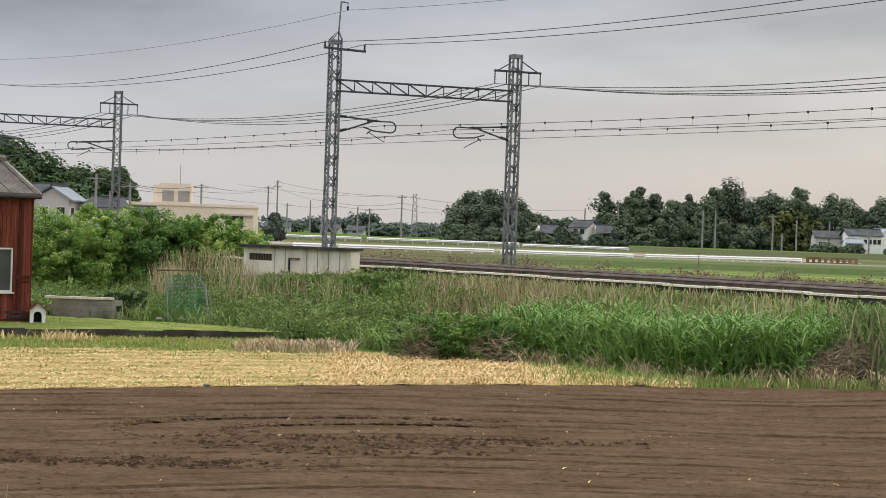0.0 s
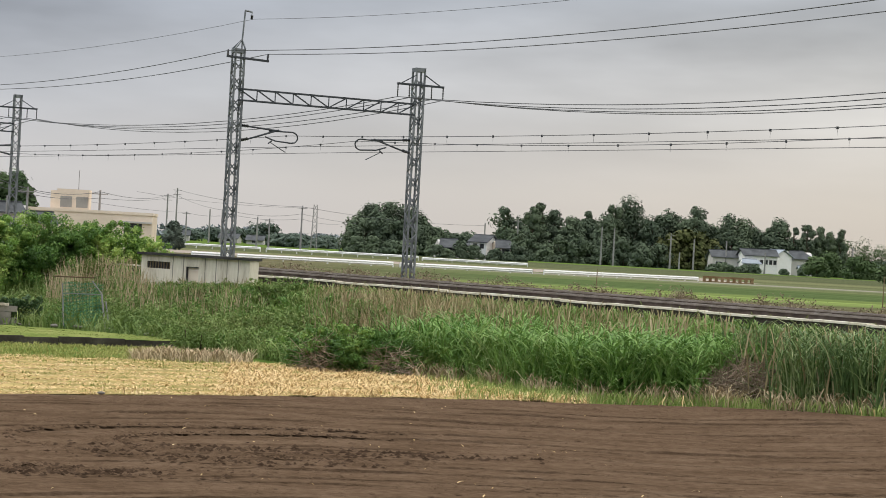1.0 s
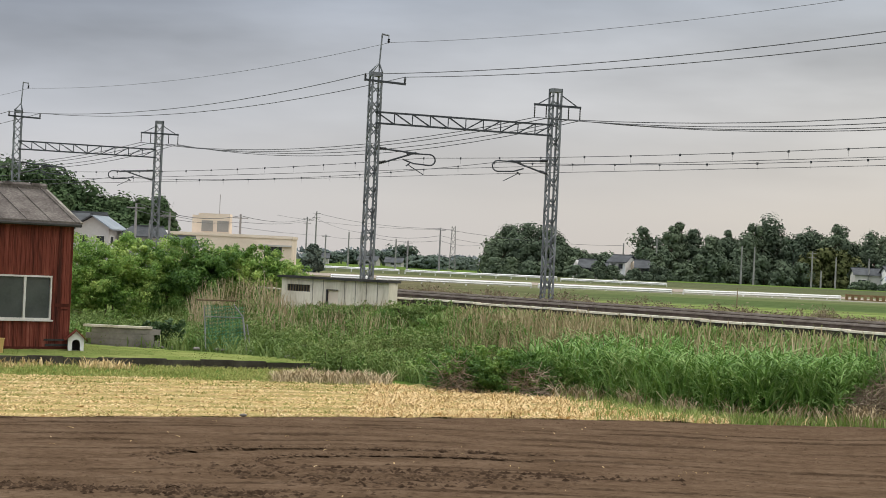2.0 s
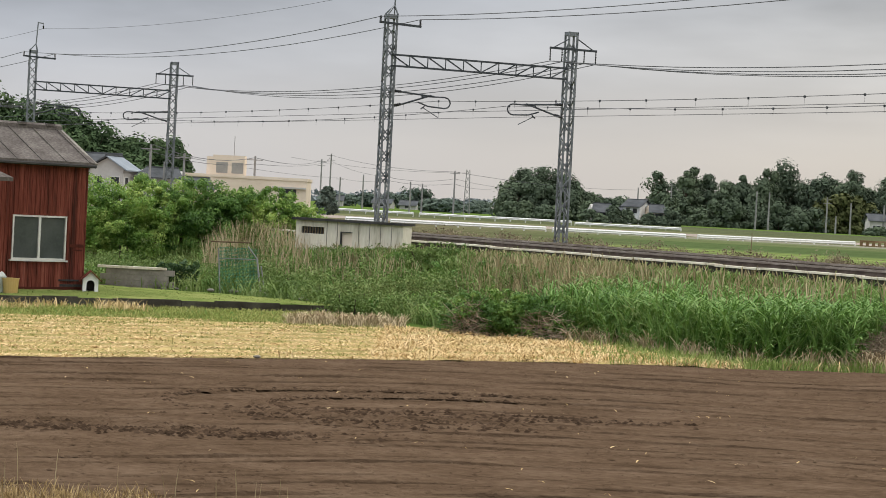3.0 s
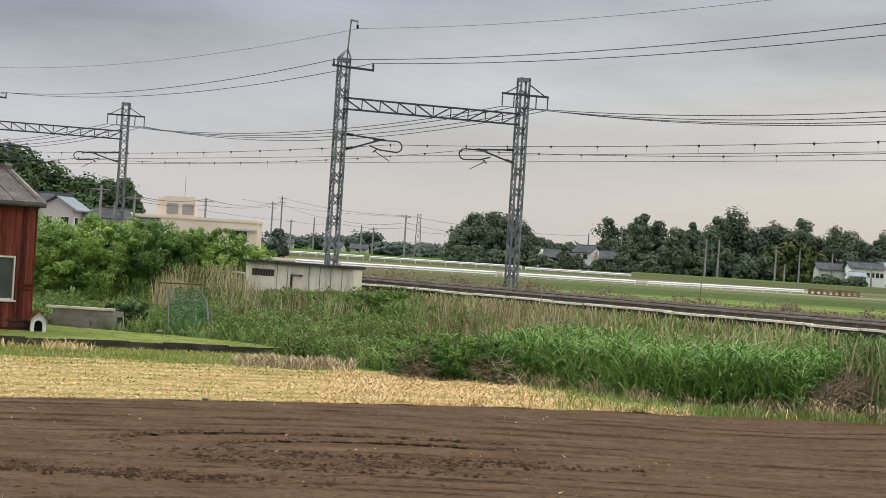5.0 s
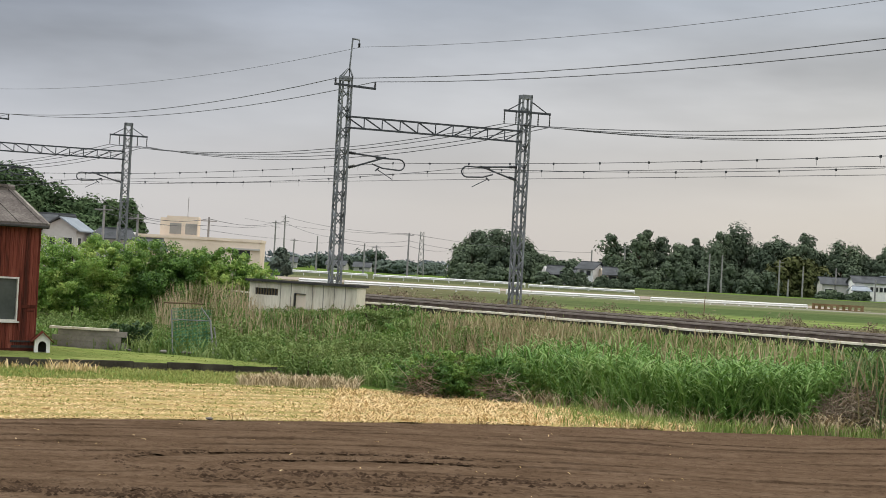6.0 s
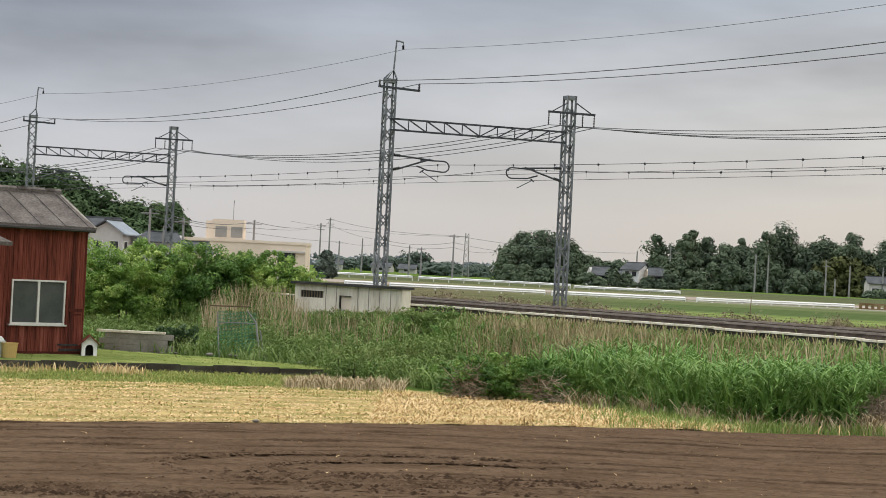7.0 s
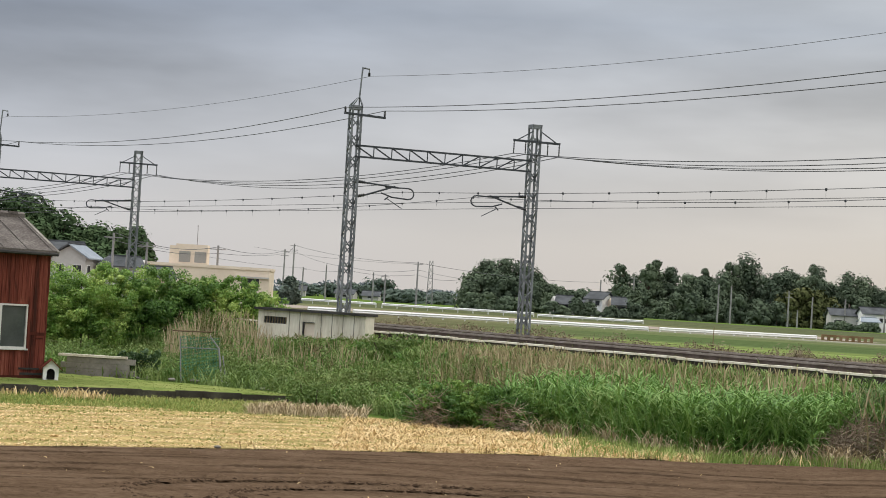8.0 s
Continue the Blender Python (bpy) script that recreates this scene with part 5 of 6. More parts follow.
def crop_mat():
    """Strips of crops one behind the other, ragged at their edges; rough brown land towards the bank."""
    m = mat("crop_strips", [(0.1, 0.1, 0.05), (0.2, 0.2, 0.1)], 0.05, 0.95, fine=0.5, squash=(0.4, 1.5, 1))
    nt = m.node_tree
    n, l = nt.nodes, nt.links
    bs = n["Principled BSDF"]
    geo, sep = n.new("ShaderNodeNewGeometry"), n.new("ShaderNodeSeparateXYZ")
    l.new(geo.outputs["Position"], sep.inputs[0])
    mp = n.new("ShaderNodeMapping")
    mp.inputs["Scale"].default_value = (.25, 1, 1)
    l.new(geo.outputs["Position"], mp.inputs[0])
    nz = n.new("ShaderNodeTexNoise")
    nz.inputs["Scale"].default_value, nz.inputs["Detail"].default_value = .25, 6
    l.new(mp.outputs[0], nz.inputs["Vector"])

    def math_(op, a, b):
        k = n.new("ShaderNodeMath")
        k.operation = op
        for q, v in enumerate((a, b)):
            if isinstance(v, (int, float)):
                k.inputs[q].default_value = v
            else:
                l.new(v, k.inputs[q])
        return k.outputs[0]
    y = math_("ADD", math_("MULTIPLY", sep.outputs["X"], .03), sep.outputs["Y"])
    y = math_("ADD", y, math_("MULTIPLY", math_("SUBTRACT", nz.outputs["Fac"], .5), 9.0))
    v = math_("DIVIDE", math_("SUBTRACT", y, 84), 346)
    r = n.new("ShaderNodeValToRGB")
    strips = [(84, (0.10, 0.09, 0.05)), (101, (0.10, 0.10, 0.05)), (105, (0.135, 0.175, 0.055)), (122, (0.15, 0.19, 0.06)), (127, (0.075, 0.105, 0.04)), (158, (0.08, 0.11, 0.042)), (163, (0.11, 0.13, 0.055)), (184, (0.11, 0.125, 0.06)),
              (189, (0.22, 0.21, 0.16)), (197, (0.20, 0.19, 0.14)), (203, (0.105, 0.115, 0.055)), (232, (0.10, 0.108, 0.053)), (240, (0.14, 0.145, 0.072)), (268, (0.13, 0.133, 0.07)), (276, (0.085, 0.095, 0.048)), (330, (0.09, 0.10, 0.05)), (430, (0.08, 0.09, 0.048))]
    while len(r.color_ramp.elements) < len(strips):
        r.color_ramp.elements.new(.5)
    for e, (p, c) in zip(r.color_ramp.elements, strips):
        e.position, e.color = (p - 84) / 346, (*c, 1)
    l.new(v, r.inputs[0])
    edge = n.new("ShaderNodeMapRange")
    edge.inputs["From Min"].default_value, edge.inputs["From Max"].default_value = 2, 24
    l.new(math_("ADD", sep.outputs["X"], math_("MULTIPLY", nz.outputs["Fac"], 14)), edge.inputs["Value"])
    rough = ramp_of(nt, [(.05, .065, .025), (.095, .09, .045), (.14, .115, .075), (.09, .12, .045)])
    l.new(nz.outputs["Fac"], rough.inputs[0])
    mx = n.new("ShaderNodeMix")
    mx.data_type = "RGBA"
    near = math_("MAXIMUM", edge.outputs[0], math_("GREATER_THAN", y, 200))
    l.new(near, mx.inputs["Factor"])
    l.new(rough.outputs[0], mx.inputs["A"])
    l.new(r.outputs[0], mx.inputs["B"])
    for k in list(bs.inputs["Base Color"].links):
        l.remove(k)
    # rows and patches inside each strip
    rows = n.new("ShaderNodeMapping")
    rows.inputs["Scale"].default_value = (.03, .55, 1)
    rows.inputs["Rotation"].default_value = (0, 0, radians(4))
    l.new(geo.outputs["Position"], rows.inputs[0])
    streak = n.new("ShaderNodeTexNoise")
    streak.inputs["Scale"].default_value, streak.inputs["Detail"].default_value = 1.0, 5
    l.new(rows.outputs[0], streak.inputs["Vector"])
    vary = n.new("ShaderNodeMapRange")
    for key, val in (("From Min", .3), ("From Max", .7), ("To Min", .62), ("To Max", 1.35)):
        vary.inputs[key].default_value = val
    l.new(streak.outputs["Fac"], vary.inputs["Value"])
    scaled = n.new("ShaderNodeVectorMath")
    scaled.operation = "SCALE"
    l.new(mx.outputs["Result"], scaled.inputs[0])
    l.new(vary.outputs[0], scaled.inputs["Scale"])
    l.new(scaled.outputs[0], bs.inputs["Base Color"])
    return m


bm = bmesh.new()
bm.faces.new([bm.verts.new((x, y, LAND + .02)) for x, y in ((60, 11.2), (420, 11.2), (420, 430), (-223, 430))])
tagged(part("crop_fields", bm, crop_mat()), "strips of green crops and bare ground beyond the railway", "field", kind="structure")
band("road", 205, 240, ROAD, "worn country road behind white guard rails", -120, 50, .06, .03)


def guard_rail(a, b, label):
    """Posts, beam and end caps of a white road barrier."""
    a, b = Vector(a), Vector(b)
    t = thing("guard_rail", label, "guard rail", (a.x, a.y, LAND), 0, "guard rails of the road")
    d = b - a
    d.z = 0
    h = a.z - LAND
    bm = bmesh.new()
    prof = [(.02, h - .34), (-.07, h - .27), (.0, h - .18), (-.07, h - .09), (.03, h), (.06, h), (.06, h - .34)]
    ends = [[bm.verts.new(p + Vector((0, y, z))) for y, z in prof] for p in (Vector(), d)]
    for k in range(len(prof)):
        q = (k + 1) % len(prof)
        bm.faces.new((ends[0][k], ends[0][q], ends[1][q], ends[1][k]))
    bm.faces.new(ends[0]), bm.faces.new(ends[1][::-1])
    bmesh.ops.recalc_face_normals(bm, faces=bm.faces)
    part("beam", bm, WHITE, t)
    n = max(2, int(d.length / 2.0))
    bm = bmesh.new()
    bar(bm, (0, .1, -.1), (0, .1, h - .05), .12, None, 6)
    first = part("post", bm, WHITE, t)
    for i in range(1, n + 1):
        share("post", first, t, Matrix.Translation(d * (i / n)))


for a, b in (((-8.3, 172, 2.2), (-4.95, 172, 2.2)), ((-4.4, 172, 2.2), (9.2, 177, 2.24)), ((9.9, 178, 2.16), (22.3, 182.5, 2.25)), ((23.6, 184, 2.17), (41.0, 198, 2.24)),
             ((-18, 290, 2.4), (-4.2, 288, 2.4)), ((-3.3, 286, 2.38), (18.4, 285, 2.24)), ((18.9, 284, 2.22), (33.5, 280, 2.22))):
    guard_rail(a, b, "long white steel guard rail on short posts")


def parapet():
    t = thing("bridge_parapet", "ochre rusty bridge parapet with square openings", "parapet", (41.6, 198.5, LAND), 0)
    bm = bmesh.new()
    box(bm, (0, 0, .42), (5.2, .25, .62))
    part("rail_beam", bm, RUST, t)
    bm = bmesh.new()
    box(bm, (0, 0, .0), (5.2, .25, .12))
    part("base_beam", bm, RUST, t)
    bm = bmesh.new()
    box(bm, (0, .02, .12), (.28, .22, .42))
    first = part("baluster", bm, RUST, t)
    for i in range(1, 9):
        share("baluster", first, t, pose(i * .61, 0, 0))


parapet()


def utility_pole(x, y, top, arms=1, label="slender grey concrete utility pole", r=.3, base=LAND):
    t = thing("utility_pole", label, "pole", (x, y, base), 0, "utility poles")
    h = top - base
    bm = bmesh.new()
    bar(bm, (0, 0, -.3), (0, 0, h), r, r * .65, 8)
    part("shaft", bm, POLE, t)
    for k in range(arms):
        bm = bmesh.new()
        z = h - .5 - k * 1.1
        bar(bm, (-1.0, -.2, z), (1.0, -.2, z), .14)
        part("crossarm", bm, POLE, t)


for x, y, top, arms in [(48.6, 500, 10.6, 0), (56.9, 500, 12.0, 1), (78.3, 500, 11.3, 0), (82.3, 505, 11.2, 0), (96.0, 500, 10.7, 2), (97.4, 495, 6.0, 0), (102, 500, 9.5, 0), (23.6, 470, 9.7, 0),
                        (2.1, 400, 10.6, 1), (-28.5, 500, 15.0, 2), (-30.8, 500, 13.5, 2), (-27, 520, 9.5, 1), (-21, 520, 10.5, 0), (-12.3, 420, 9.5, 1), (-13.7, 400, 9.0, 0), (-7.5, 450, 8.5, 0), (118, 490, 7.0, 0), (110.3, 500, 9.5, 0), (143, 500, 9.5, 1),
                        (-32.4, 220, 8.6, 1), (-24.2, 255, 8.6, 1), (-28, 200, 6.5, 0), (-29.2, 224, 7.9, 1), (-8, 480, 8.5, 0), (-4.6, 430, 8.0, 1)]:
    utility_pole(x, y, top, arms, r=.22 + y * .0004)


def lattice_tower(x, y, top):
    t = thing("transmission_tower", "distant grey lattice power line tower", "tower", (x, y, LAND))
    h = top - LAND
    bm = bmesh.new()
    for sx in (-1, 1):
        for sy in (-1, 1):
            bar(bm, (sx * .75, sy * .75, 0), (sx * .4, sy * .4, h), .2, .14)
    part("leg", bm, POLE, t)
    bm = bmesh.new()
    for k in range(7):
        a, b = .75 - .35 * k / 7, .75 - .35 * (k + 1) / 7
        z0, z1 = h * k / 7, h * (k + 1) / 7
        bar(bm, (-a, -a, z0), (b, -b, z1), .12)
        bar(bm, (a, -a, z0), (-b, -b, z1), .12)
    part("bracing", bm, POLE, t)


lattice_tower(5.9, 500, 12.8)


def town_wire(pts, r, sag, label="thin utility wire between poles"):
    cable("utility_wire", pts, r, label, sag, "utility wires", seg=10)


town_wire([(-31.5, 215, 8.5), (-24.2, 255, 8.4), (-30.8, 500, 13.2), (-28.5, 500, 14.6), (2.1, 400, 10.4), (48.6, 500, 10.0)], .035, .9)
town_wire([(-33, 220, 8.0), (-24.2, 255, 7.6), (-28.5, 500, 13.2), (-12.3, 420, 9.0), (2.1, 400, 9.0), (23.6, 470, 8.5)], .03, .7)
town_wire([(-33, 240, 8.0), (-27, 520, 9.3), (-12.3, 420, 8.3), (2.1, 400, 8.0), (12, 440, 8.0)], .03, .6)
town_wire([(5.9, 500, 12.0), (-40, 520, 14.0)], .03, 1.0)


def gable_house(at, w, d, eave, ridge, rz, wall, roof, label, windows=(), over=.5, name="house", hip=0.0, gable=(), roof_right=None):
    """Windows: (x, z, w, h) on the front, x from the middle."""
    t = thing(name, label, "house", at, rz)
    bm = bmesh.new()
    y0, y1 = -d / 2, d / 2
    v = [bm.verts.new((x, y, z)) for x in (-w / 2, w / 2) for y, z in ((y0, 0), (y1, 0), (y1, eave), (0, ridge - .15), (y0, eave))]
    bm.faces.new(v[:5][::-1])
    bm.faces.new(v[5:])
    for i in range(5):
        j = (i + 1) % 5
        bm.faces.new((v[i], v[j], v[5 + j], v[5 + i]))
    part("wall", bm, wall, t)
    for s in (-1, 1):
        bm = bmesh.new()
        k = (ridge - eave) / (d / 2)
        e = [(-w / 2 - over, s * (d / 2 + over), eave - k * over), (w / 2 + over, s * (d / 2 + over), eave - k * over), (w / 2 + over - hip, 0, ridge), (-w / 2 - over + hip, 0, ridge)]
        lo, hi = [bm.verts.new(p) for p in e], [bm.verts.new((p[0], p[1], p[2] + .15)) for p in e]
        bm.faces.new(lo), bm.faces.new(hi[::-1])
        for i in range(4):
            j = (i + 1) % 4
            bm.faces.new((lo[i], lo[j], hi[j], hi[i]))
        bmesh.ops.recalc_face_normals(bm, faces=bm.faces)
        part("roof", bm, roof_right if roof_right and s < 0 else roof, t)
    bm = bmesh.new()
    bar(bm, (-w / 2 - over + hip, 0, ridge + .15), (w / 2 + over - hip, 0, ridge + .15), .3)
    part("ridge", bm, roof, t)
    for x, z, ww, wh in windows:
        wd = new("window")
        wd.parent = t
        bm = bmesh.new()
        box(bm, (x - ww / 2 - .08, y0 - .08, z - .08), (x + ww / 2 + .08, y0 - .003, z + wh + .08))
        part("window_frame", bm, WHITE if wall is not WHITE else ALU, wd)
        bm = bmesh.new()
        box(bm, (x - ww / 2, y0 - .1, z), (x + ww / 2, y0 - .085, z + wh))
        part("pane", bm, DARKWIN, wd)
    for y, z, ww, wh in gable:
        wd = new("window")
        wd.parent = t
        bm = bmesh.new()
        box(bm, (-w / 2 - .08, y - ww / 2 - .08, z - .08), (-w / 2 - .003, y + ww / 2 + .08, z + wh + .08))
        part("window_frame", bm, ALU, wd)
        bm = bmesh.new()
        box(bm, (-w / 2 - .1, y - ww / 2, z), (-w / 2 - .085, y + ww / 2, z + wh))
        part("pane", bm, DARKWIN, wd)
    return t


gable_house((123.4, 500, LAND), 4.6, 6.0, 4.6, 6.2, -62, WHITE, METALROOF, "white two-storey house with pale roof by the woods", [(-1.3, 3.4, 1.5, 1.2), (1.4, 3.4, 1.5, 1.2)])
gable_house((118.0, 498, LAND), 8.6, 5.5, 4.6, 6.0, 4, WHITE, TILE, "white wing with a row of windows and pale metal roof", [(.2, 2.4, .8, 1.1), (1.4, 2.4, .8, 1.1), (2.6, 2.4, .8, 1.1), (3.7, 2.4, .8, 1.1)])
gable_house((110.2, 503, LAND), 6.5, 6.0, 3.8, 5.3, 0, GREYWALL, TILE, "grey house with dark tile roof beside the white house", [(-1.5, 1.0, 2.0, 1.5)])
gable_house((130.5, 508, LAND), 7.5, 6.0, 4.4, 6.2, 0, GREYWALL, TILE, "house with grey hipped tile roof among trees", [], hip=2.5)
gable_house((129, 495, LAND), 1.9, 2.0, 1.9, 2.4, 0, WHITE, METALROOF, "small white garden shed by the house", [])
gable_house((114.6, 492, LAND), 4.4, 3, 2.6, 3.4, 4, WHITE, METALROOF, "low white lean-to with a pale roof", [], hip=.8)
gable_house((34.2, 430, LAND), 5.2, 6, 2.4, 4.0, 8, GREYWALL, TILE, "low house with grey tile roof among trees", [(0, .8, 2.2, 1.5)], hip=1.2)
gable_house((41.8, 430, LAND), 4.0, 5, 3.9, 5.2, -35, WHITE, TILE, "white-walled house with grey roof among trees", [(-.8, 2.4, 1.0, 1.0), (.9, 2.4, 1.0, 1.0)])
gable_house((45.6, 428, LAND), 3.9, 5, 2.9, 4.3, 10, PALE, TILE, "small brown-walled house with dark roof", [(0, 1.2, 1.8, 1.3)], hip=.8)
gable_house((38, 436, LAND), 4.0, 5, 2.0, 3.4, 0, PALE, TILE, "low outbuilding between the houses", [])
gable_house((-36.7, 222, LAND), 5.0, 3.8, 4.1, 5.3, 82, GREYWALL, TILE, "grey two-storey house with dark roof and bright metal slope", [(-1.5, 2.3, 1.0, .8)], gable=((-1.0, 2.3, .9, .8), (.9, 2.3, .9, .8)), roof_right=METALROOF)
gable_house((-39.4, 227, LAND), 4.6, 5, 4.2, 5.6, 0, GREYWALL, TILE, "house with dark tile roof behind the red house", [])
gable_house((-31.6, 224, LAND), 4.6, 4, 3.4, 4.3, 0, GREYWALL, TILE, "low house with blue-grey tile roof", [], hip=1.0)
gable_house((-28.2, 226, LAND), 2.6, 4, 2.4, 3.4, 20, PALE, TILE, "small roof behind the bushes", [])
for i, (x, y, w, e) in enumerate([(-19, 640, 6, 1.6), (-10.5, 620, 5, 1.4), (-33, 600, 6, 1.8)]):
    gable_house((x, y, LAND), w, 5, e, e + 1.3, (i * 37) % 30 - 15, GREYWALL, TILE, "distant low house on the plain", [(0, .5, 1.8, .7)])


def cream_building():
    t = thing("flat_roof_building", "cream flat-roofed building with a rooftop stair tower", "building", (-25, 250, LAND))
    bm = bmesh.new()
    box(bm, (-9, 0, 0), (7.85, 9, 3.95))
    part("wall", bm, PALE, t)
    bm = bmesh.new()
    box(bm, (-9.1, -.12, 3.95), (7.95, 9.1, 4.3))
    part("parapet", bm, PALE, t)
    tower = new("stair_tower")
    tower.parent = t
    bm = bmesh.new()
    box(bm, (-4.1, 1, 4.3), (-.15, 4, 6.75))
    part("tower_wall", bm, PALE, tower)
    for x in (-2.95, -1.0):
        bm = bmesh.new()
        box(bm, (x - .72, .95, 4.5), (x + .72, .995, 5.85))
        part("shutter", bm, SHUTTER, tower, "grey louvred shutter")
    bm = bmesh.new()
    box(bm, (-4.9, 1.2, 4.3), (-4.1, 4, 6.5))
    part("tower_annex", bm, PALE, tower)
    bm = bmesh.new()
    box(bm, (3.6, -.3, 2.95), (7.8, -.01, 3.15))
    part("canopy", bm, GREYWALL, t)
    bm = bmesh.new()
    box(bm, (4.4, -.03, 1.4), (6.6, -.004, 2.9))
    part("window", bm, DARKWIN, t)
    bm = bmesh.new()
    bar(bm, (-1.6, 2, 6.75), (-1.6, 2, 9.2), .07, None, 5)
    part("antenna", bm, POLE, t)


cream_building()

# ---- trees and woods ----
g = np.random.default_rng(77)


def put_trees(rows, material, leaf, leaves, label, group, cone=(), base=LAND, low=.05):
    for i, (x, y, w, top) in enumerate(rows):
        tree((x, y, base), w, top - base, material, 300 + i * 7 + int(abs(x) * 3), label, leaves, leaf, low, group, "tree", i in cone)


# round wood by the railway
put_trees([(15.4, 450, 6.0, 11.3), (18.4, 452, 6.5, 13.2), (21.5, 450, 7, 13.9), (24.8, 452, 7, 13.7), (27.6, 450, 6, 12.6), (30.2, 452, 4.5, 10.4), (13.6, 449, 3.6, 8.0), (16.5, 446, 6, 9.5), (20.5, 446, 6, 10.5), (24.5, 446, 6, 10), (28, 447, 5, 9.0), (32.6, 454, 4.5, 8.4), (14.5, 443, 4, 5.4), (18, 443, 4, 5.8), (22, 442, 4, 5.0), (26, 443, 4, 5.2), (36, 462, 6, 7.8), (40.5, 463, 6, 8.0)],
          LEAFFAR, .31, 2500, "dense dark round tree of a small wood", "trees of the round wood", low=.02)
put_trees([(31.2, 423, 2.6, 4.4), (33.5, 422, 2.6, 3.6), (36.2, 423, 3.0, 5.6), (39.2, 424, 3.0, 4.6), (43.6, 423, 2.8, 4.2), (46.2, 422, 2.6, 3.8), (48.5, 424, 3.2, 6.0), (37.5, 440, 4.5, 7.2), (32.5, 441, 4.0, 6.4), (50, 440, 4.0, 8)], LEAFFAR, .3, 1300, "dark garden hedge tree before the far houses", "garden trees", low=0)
# the long wood
tops = [(56.2, 16.4), (59.0, 13.8), (62.9, 16.9), (65.2, 18.2), (69.6, 17.0), (73.5, 14.4), (77, 14.8), (79.7, 17.2), (82.5, 15.5), (85.3, 19.2), (90.4, 20.7), (95.0, 17.2), (98.0, 16.2), (101.2, 18.6), (104.5, 17.8), (107.6, 19.4), (111, 17.0), (115.9, 18.6), (119.7, 16.6), (123, 14.6), (128.5, 16.8)]
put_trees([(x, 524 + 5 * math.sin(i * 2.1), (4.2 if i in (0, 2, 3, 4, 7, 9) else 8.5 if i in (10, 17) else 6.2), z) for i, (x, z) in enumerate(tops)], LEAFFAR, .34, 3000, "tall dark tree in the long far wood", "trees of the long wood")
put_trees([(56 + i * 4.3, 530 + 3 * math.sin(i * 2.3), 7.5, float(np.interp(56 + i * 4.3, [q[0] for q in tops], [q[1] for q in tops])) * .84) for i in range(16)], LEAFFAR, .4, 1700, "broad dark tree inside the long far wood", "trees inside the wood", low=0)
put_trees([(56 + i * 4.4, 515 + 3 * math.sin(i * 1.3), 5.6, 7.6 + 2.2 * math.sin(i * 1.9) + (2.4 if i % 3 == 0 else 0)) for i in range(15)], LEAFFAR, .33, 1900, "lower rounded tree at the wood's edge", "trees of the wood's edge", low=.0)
put_trees([(98.5, 514, 6, 11), (102.5, 515, 6, 12.5), (106.5, 514, 6, 11.5), (110, 516, 5, 10)], BAMBOO, .5, 1300, "olive-brown bamboo clump at the wood's edge", "bamboo clumps", low=.0)
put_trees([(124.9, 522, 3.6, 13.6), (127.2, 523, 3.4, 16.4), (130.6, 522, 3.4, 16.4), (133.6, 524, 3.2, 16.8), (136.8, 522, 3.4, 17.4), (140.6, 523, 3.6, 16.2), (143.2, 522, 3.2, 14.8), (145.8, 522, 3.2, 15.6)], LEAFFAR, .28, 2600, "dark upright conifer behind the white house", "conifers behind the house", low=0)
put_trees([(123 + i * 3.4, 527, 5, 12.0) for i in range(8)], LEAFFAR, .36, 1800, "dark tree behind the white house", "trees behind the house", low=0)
put_trees([(104 + i * 2.3, 338 + 5 * math.sin(i * 2.2), 4.0, 5.4 + .8 * math.sin(i * 1.7)) for i in range(8)] + [(128.5 + i * 4.2, 480 + 5 * math.sin(i * 2.1), 5.2, 6.6 + 1.3 * math.sin(i * 1.3) + .08 * i) for i in range(11)] + [(226 + i * 7.5, 800, 12, 16.4 + 1.6 * math.sin(i * 2)) for i in range(7)], mat("mid_leaf", [(0.055, 0.085, 0.04), (0.09, 0.13, 0.06), (0.14, 0.185, 0.085)], .06, .8, island=.25, each=.45), .3, 1800, "low mixed green bush beyond the fields", "bushes beyond the fields", low=0)
put_trees([(91.6, 262, 4.6, 11.6), (95, 260, 6.5, 13.4), (100, 262, 8, 14.8), (106, 263, 8, 14.5), (87.4, 263, 2.6, 8.6), (89.5, 256, 3.6, 7.6), (93, 255, 4.5, 8.5), (97, 254, 5, 9), (88, 252, 3, 5.0), (91.5, 251, 3.4, 5.4), (95.5, 250, 3.6, 5.6)], LEAFFAR, .22, 3000, "large dark tree at the edge of the fields", "trees by the fields", low=.02)
# wooded hill behind the red house
hill = []
prof = [(-70, 18.2), (-66, 17.6), (-62, 17.4), (-57.9, 16.4), (-53.9, 15.5), (-51, 14.2), (-49.8, 13.0), (-45.7, 11.6), (-44, 10.4), (-42, 10.4)]
for i in range(17):
    x = -70 + i * 1.75
    z = float(np.interp(x, [q[0] for q in prof], [q[1] for q in prof]))
    hill.append((x, 284 + 3 * math.sin(i * 1.9), 6.0, z + .5 * math.sin(i * 2.7)))
    hill.append((x + .8, 274 + 2 * math.sin(i), 5.5, z * .68 + 1.2))
    hill.append((x + .3, 266, 5.0, z * .42 + 1.5))
hill += [(-40.4, 278, 3.6, 11.5), (-38.3, 279, 3.8, 11.8), (-36.4, 278, 2.8, 9.6), (-41.5, 274, 4, 8), (-38, 272, 5, 7)]
put_trees(hill, LEAFHILL, .28, 2000, "dense dark green tree of the wooded hill", "trees of the wooded hill", low=0)
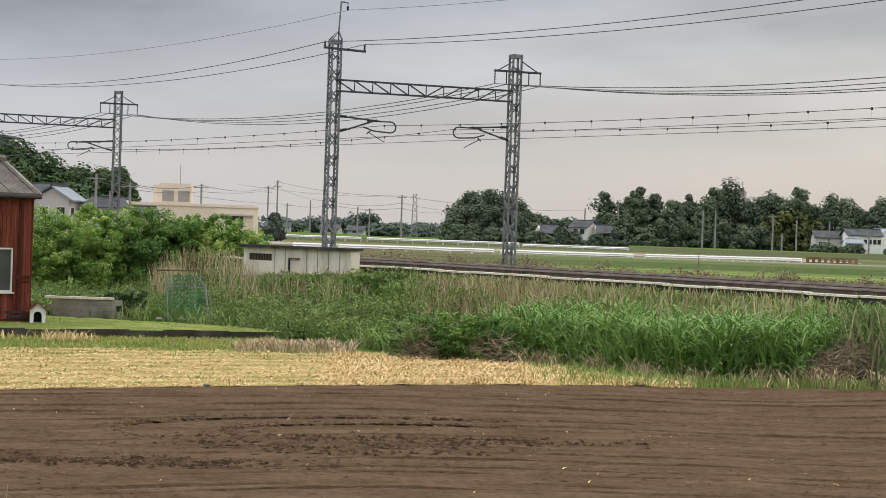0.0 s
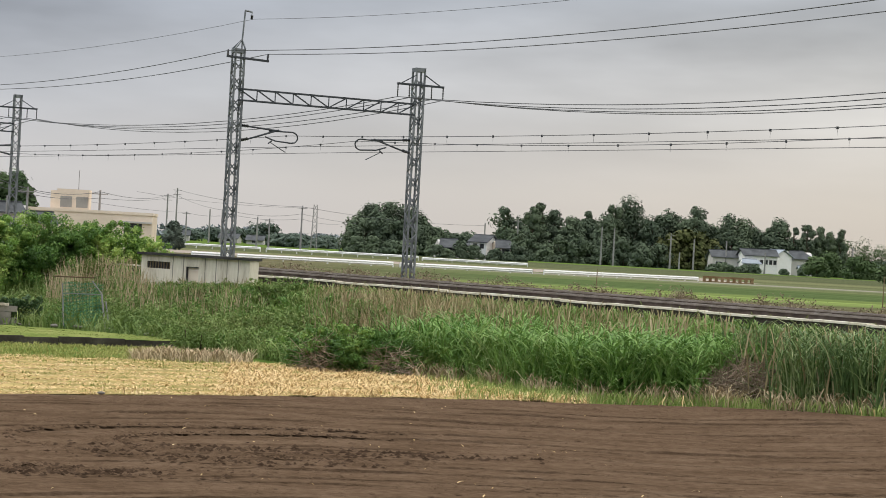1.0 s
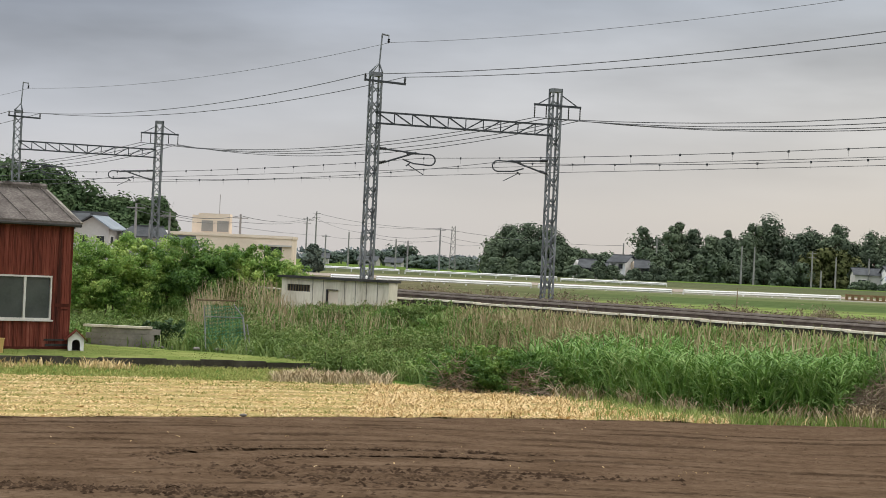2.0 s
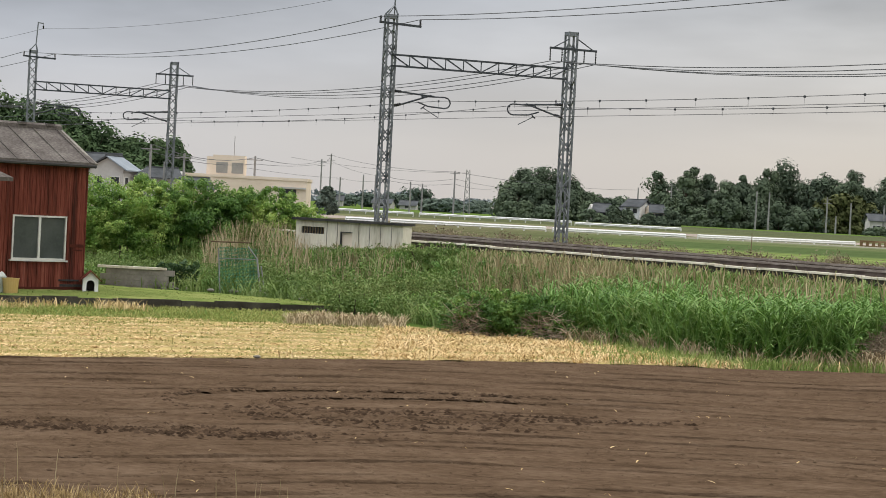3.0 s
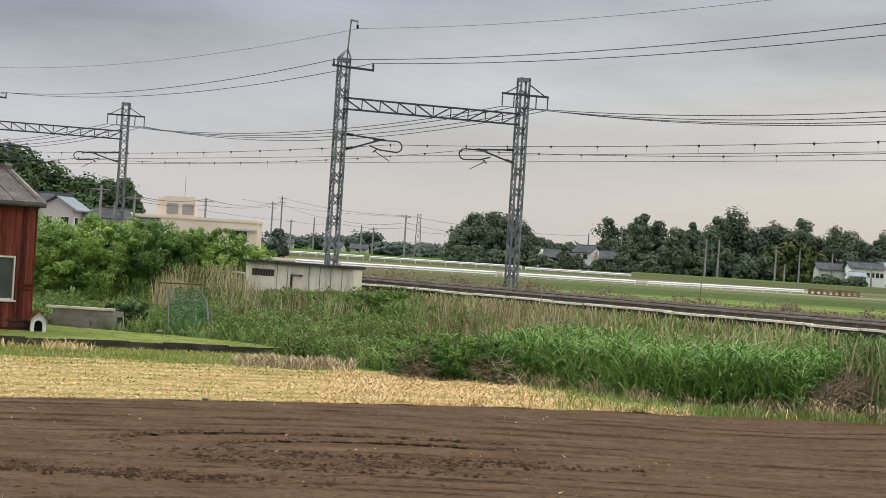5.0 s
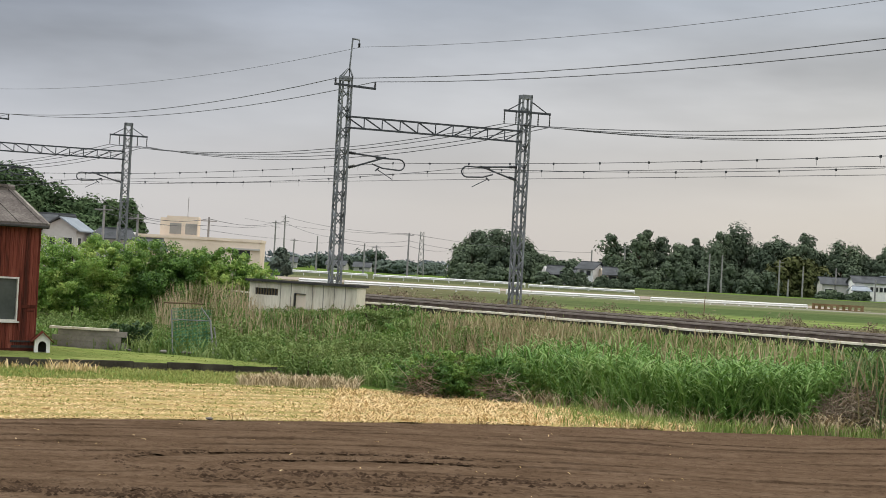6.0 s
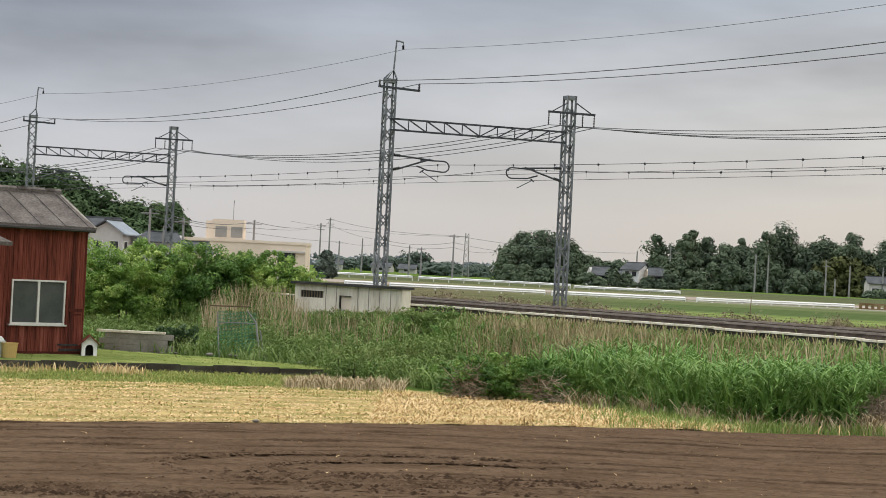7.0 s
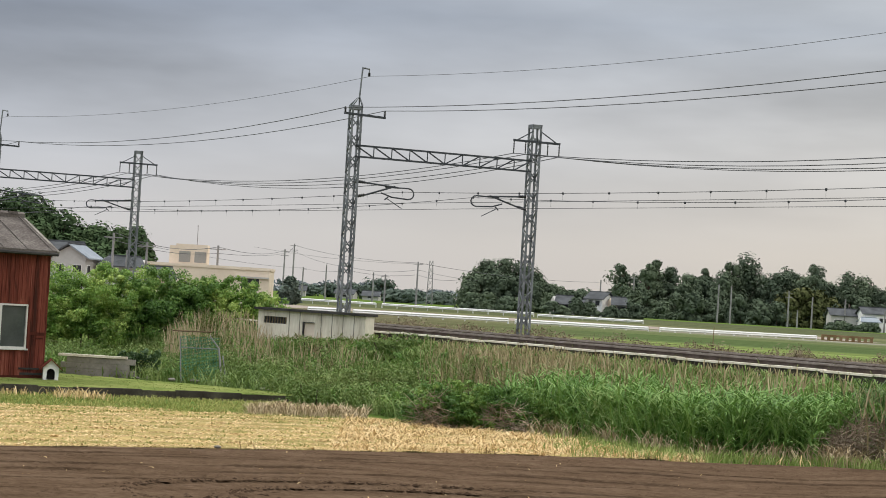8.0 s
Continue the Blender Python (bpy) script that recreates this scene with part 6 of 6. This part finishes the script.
put_trees([(105 + i * 2.1, 490, 2.6, 3.6 + .5 * math.sin(i * 1.7)) for i in range(6)] + [(123.5, 492, 2, 3.2), (128, 491, 2.4, 4.6), (131, 493, 3, 6)], LEAFFAR, .28, 900, "dark clipped hedge shrub before the white house", "hedge shrubs", low=0)
# small far clumps on the plain and a pale ridge, haze put into their colours
# these leaves are painted lighter and greyer in place of distance haze
put_trees([(-17, 700, 11, 7.5), (-9, 720, 12, 9.5), (-24, 680, 9, 7), (2, 700, 9, 6), (-3, 560, 7, 5.2), (1.5, 555, 6, 4.6), (9.5, 600, 7, 4.6), (-13.9, 240, 1.7, 5.0), (-36, 700, 14, 6), (13, 690, 8, 6.0)], mat("hazed_plain_leaf", [(0.08, 0.11, 0.09), (0.115, 0.145, 0.115), (0.15, 0.18, 0.14)], .05, .8, island=.3, each=.3), .5, 1500, "haze-greyed green tree on the far plain", "trees on the plain", low=0)
hz = [(x, 1500 + 40 * math.sin(i), 75, 9 + 5 * math.sin(i * 1.3) + (8 if 380 < x < 560 else 0)) for i, x in enumerate(range(-460, 700, 38))]


def far_woods():
    gg = np.random.default_rng(9)
    cs, rs = [], []
    for x, y, w, top in hz:
        for _ in range(8):
            cs.append((x + gg.uniform(-w / 2, w / 2), y + gg.uniform(-8, 8), LAND + (top - LAND) * gg.uniform(.1, .75)))
            rs.append((gg.uniform(6, 14), 6, gg.uniform(2, 4)))
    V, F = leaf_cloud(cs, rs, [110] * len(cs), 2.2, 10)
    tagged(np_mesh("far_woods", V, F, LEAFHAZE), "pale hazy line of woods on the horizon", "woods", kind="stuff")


far_woods()

# stakes and dry weeds beyond the rails
for x, y, h in ((18.3, 118, 1.2), (31.5, 104, 1.7), (32.2, 104.5, 2.0), (35.8, 104, 1.3), (37.0, 102, 1.0)):
    bm = bmesh.new()
    bar(bm, (0, 0, -.1), (.03, 0, h), .06, .04, 5)
    ob = part("stake", bm, TWIG)
    ob.location = (x, y, LAND - .0)
    tagged(ob, "thin dark wooden stake in the field", "stake", "field stakes")
g = np.random.default_rng(201)


def shoulder_weeds():
    cs, rs = [], []
    for _ in range(1150):
        s_, n_ = g.uniform(20, 112), 49.6 + g.gamma(2.0, .45)
        h = g.uniform(.24, .38) * (1 + .25 * math.sin(s_ * 1.3))
        cs.append((UY * n_ + UX * s_, -UX * n_ + UY * s_, float(np.interp(n_, [49.2, 50.2, 51.5, 53], [2.05, 2.0, 1.75, 1.7])) + h * .8))
        rs.append((g.uniform(.15, .4), g.uniform(.15, .3), h))
    V, F = leaf_cloud(cs, rs, [46] * len(cs), .05, 204, .8, .8, .35)
    tagged(np_mesh("far_side_weeds", V, F, OLIVEDRY), "dry brown weeds on the far shoulder of the line", "weeds", kind="stuff")


shoulder_weeds()
s_, n_ = g.uniform(20, 90, 5200), g.uniform(41.7, 50, 5200)
p = np.stack([UY * n_ + UX * s_, -UX * n_ + UY * s_, np.interp(n_, [41.4, 43, 49.2, 50.2], [1.9, 2.06, 2.06, 1.95])], 1)
p = p[wob(p[:, 0], p[:, 1], 2.4, 2) > .05]
blades("track_weeds", p, hts(p, .2, .08, 206), .9, wid(len(p), .03, 207), OLIVE, "low olive weeds in the track stones", "weeds")
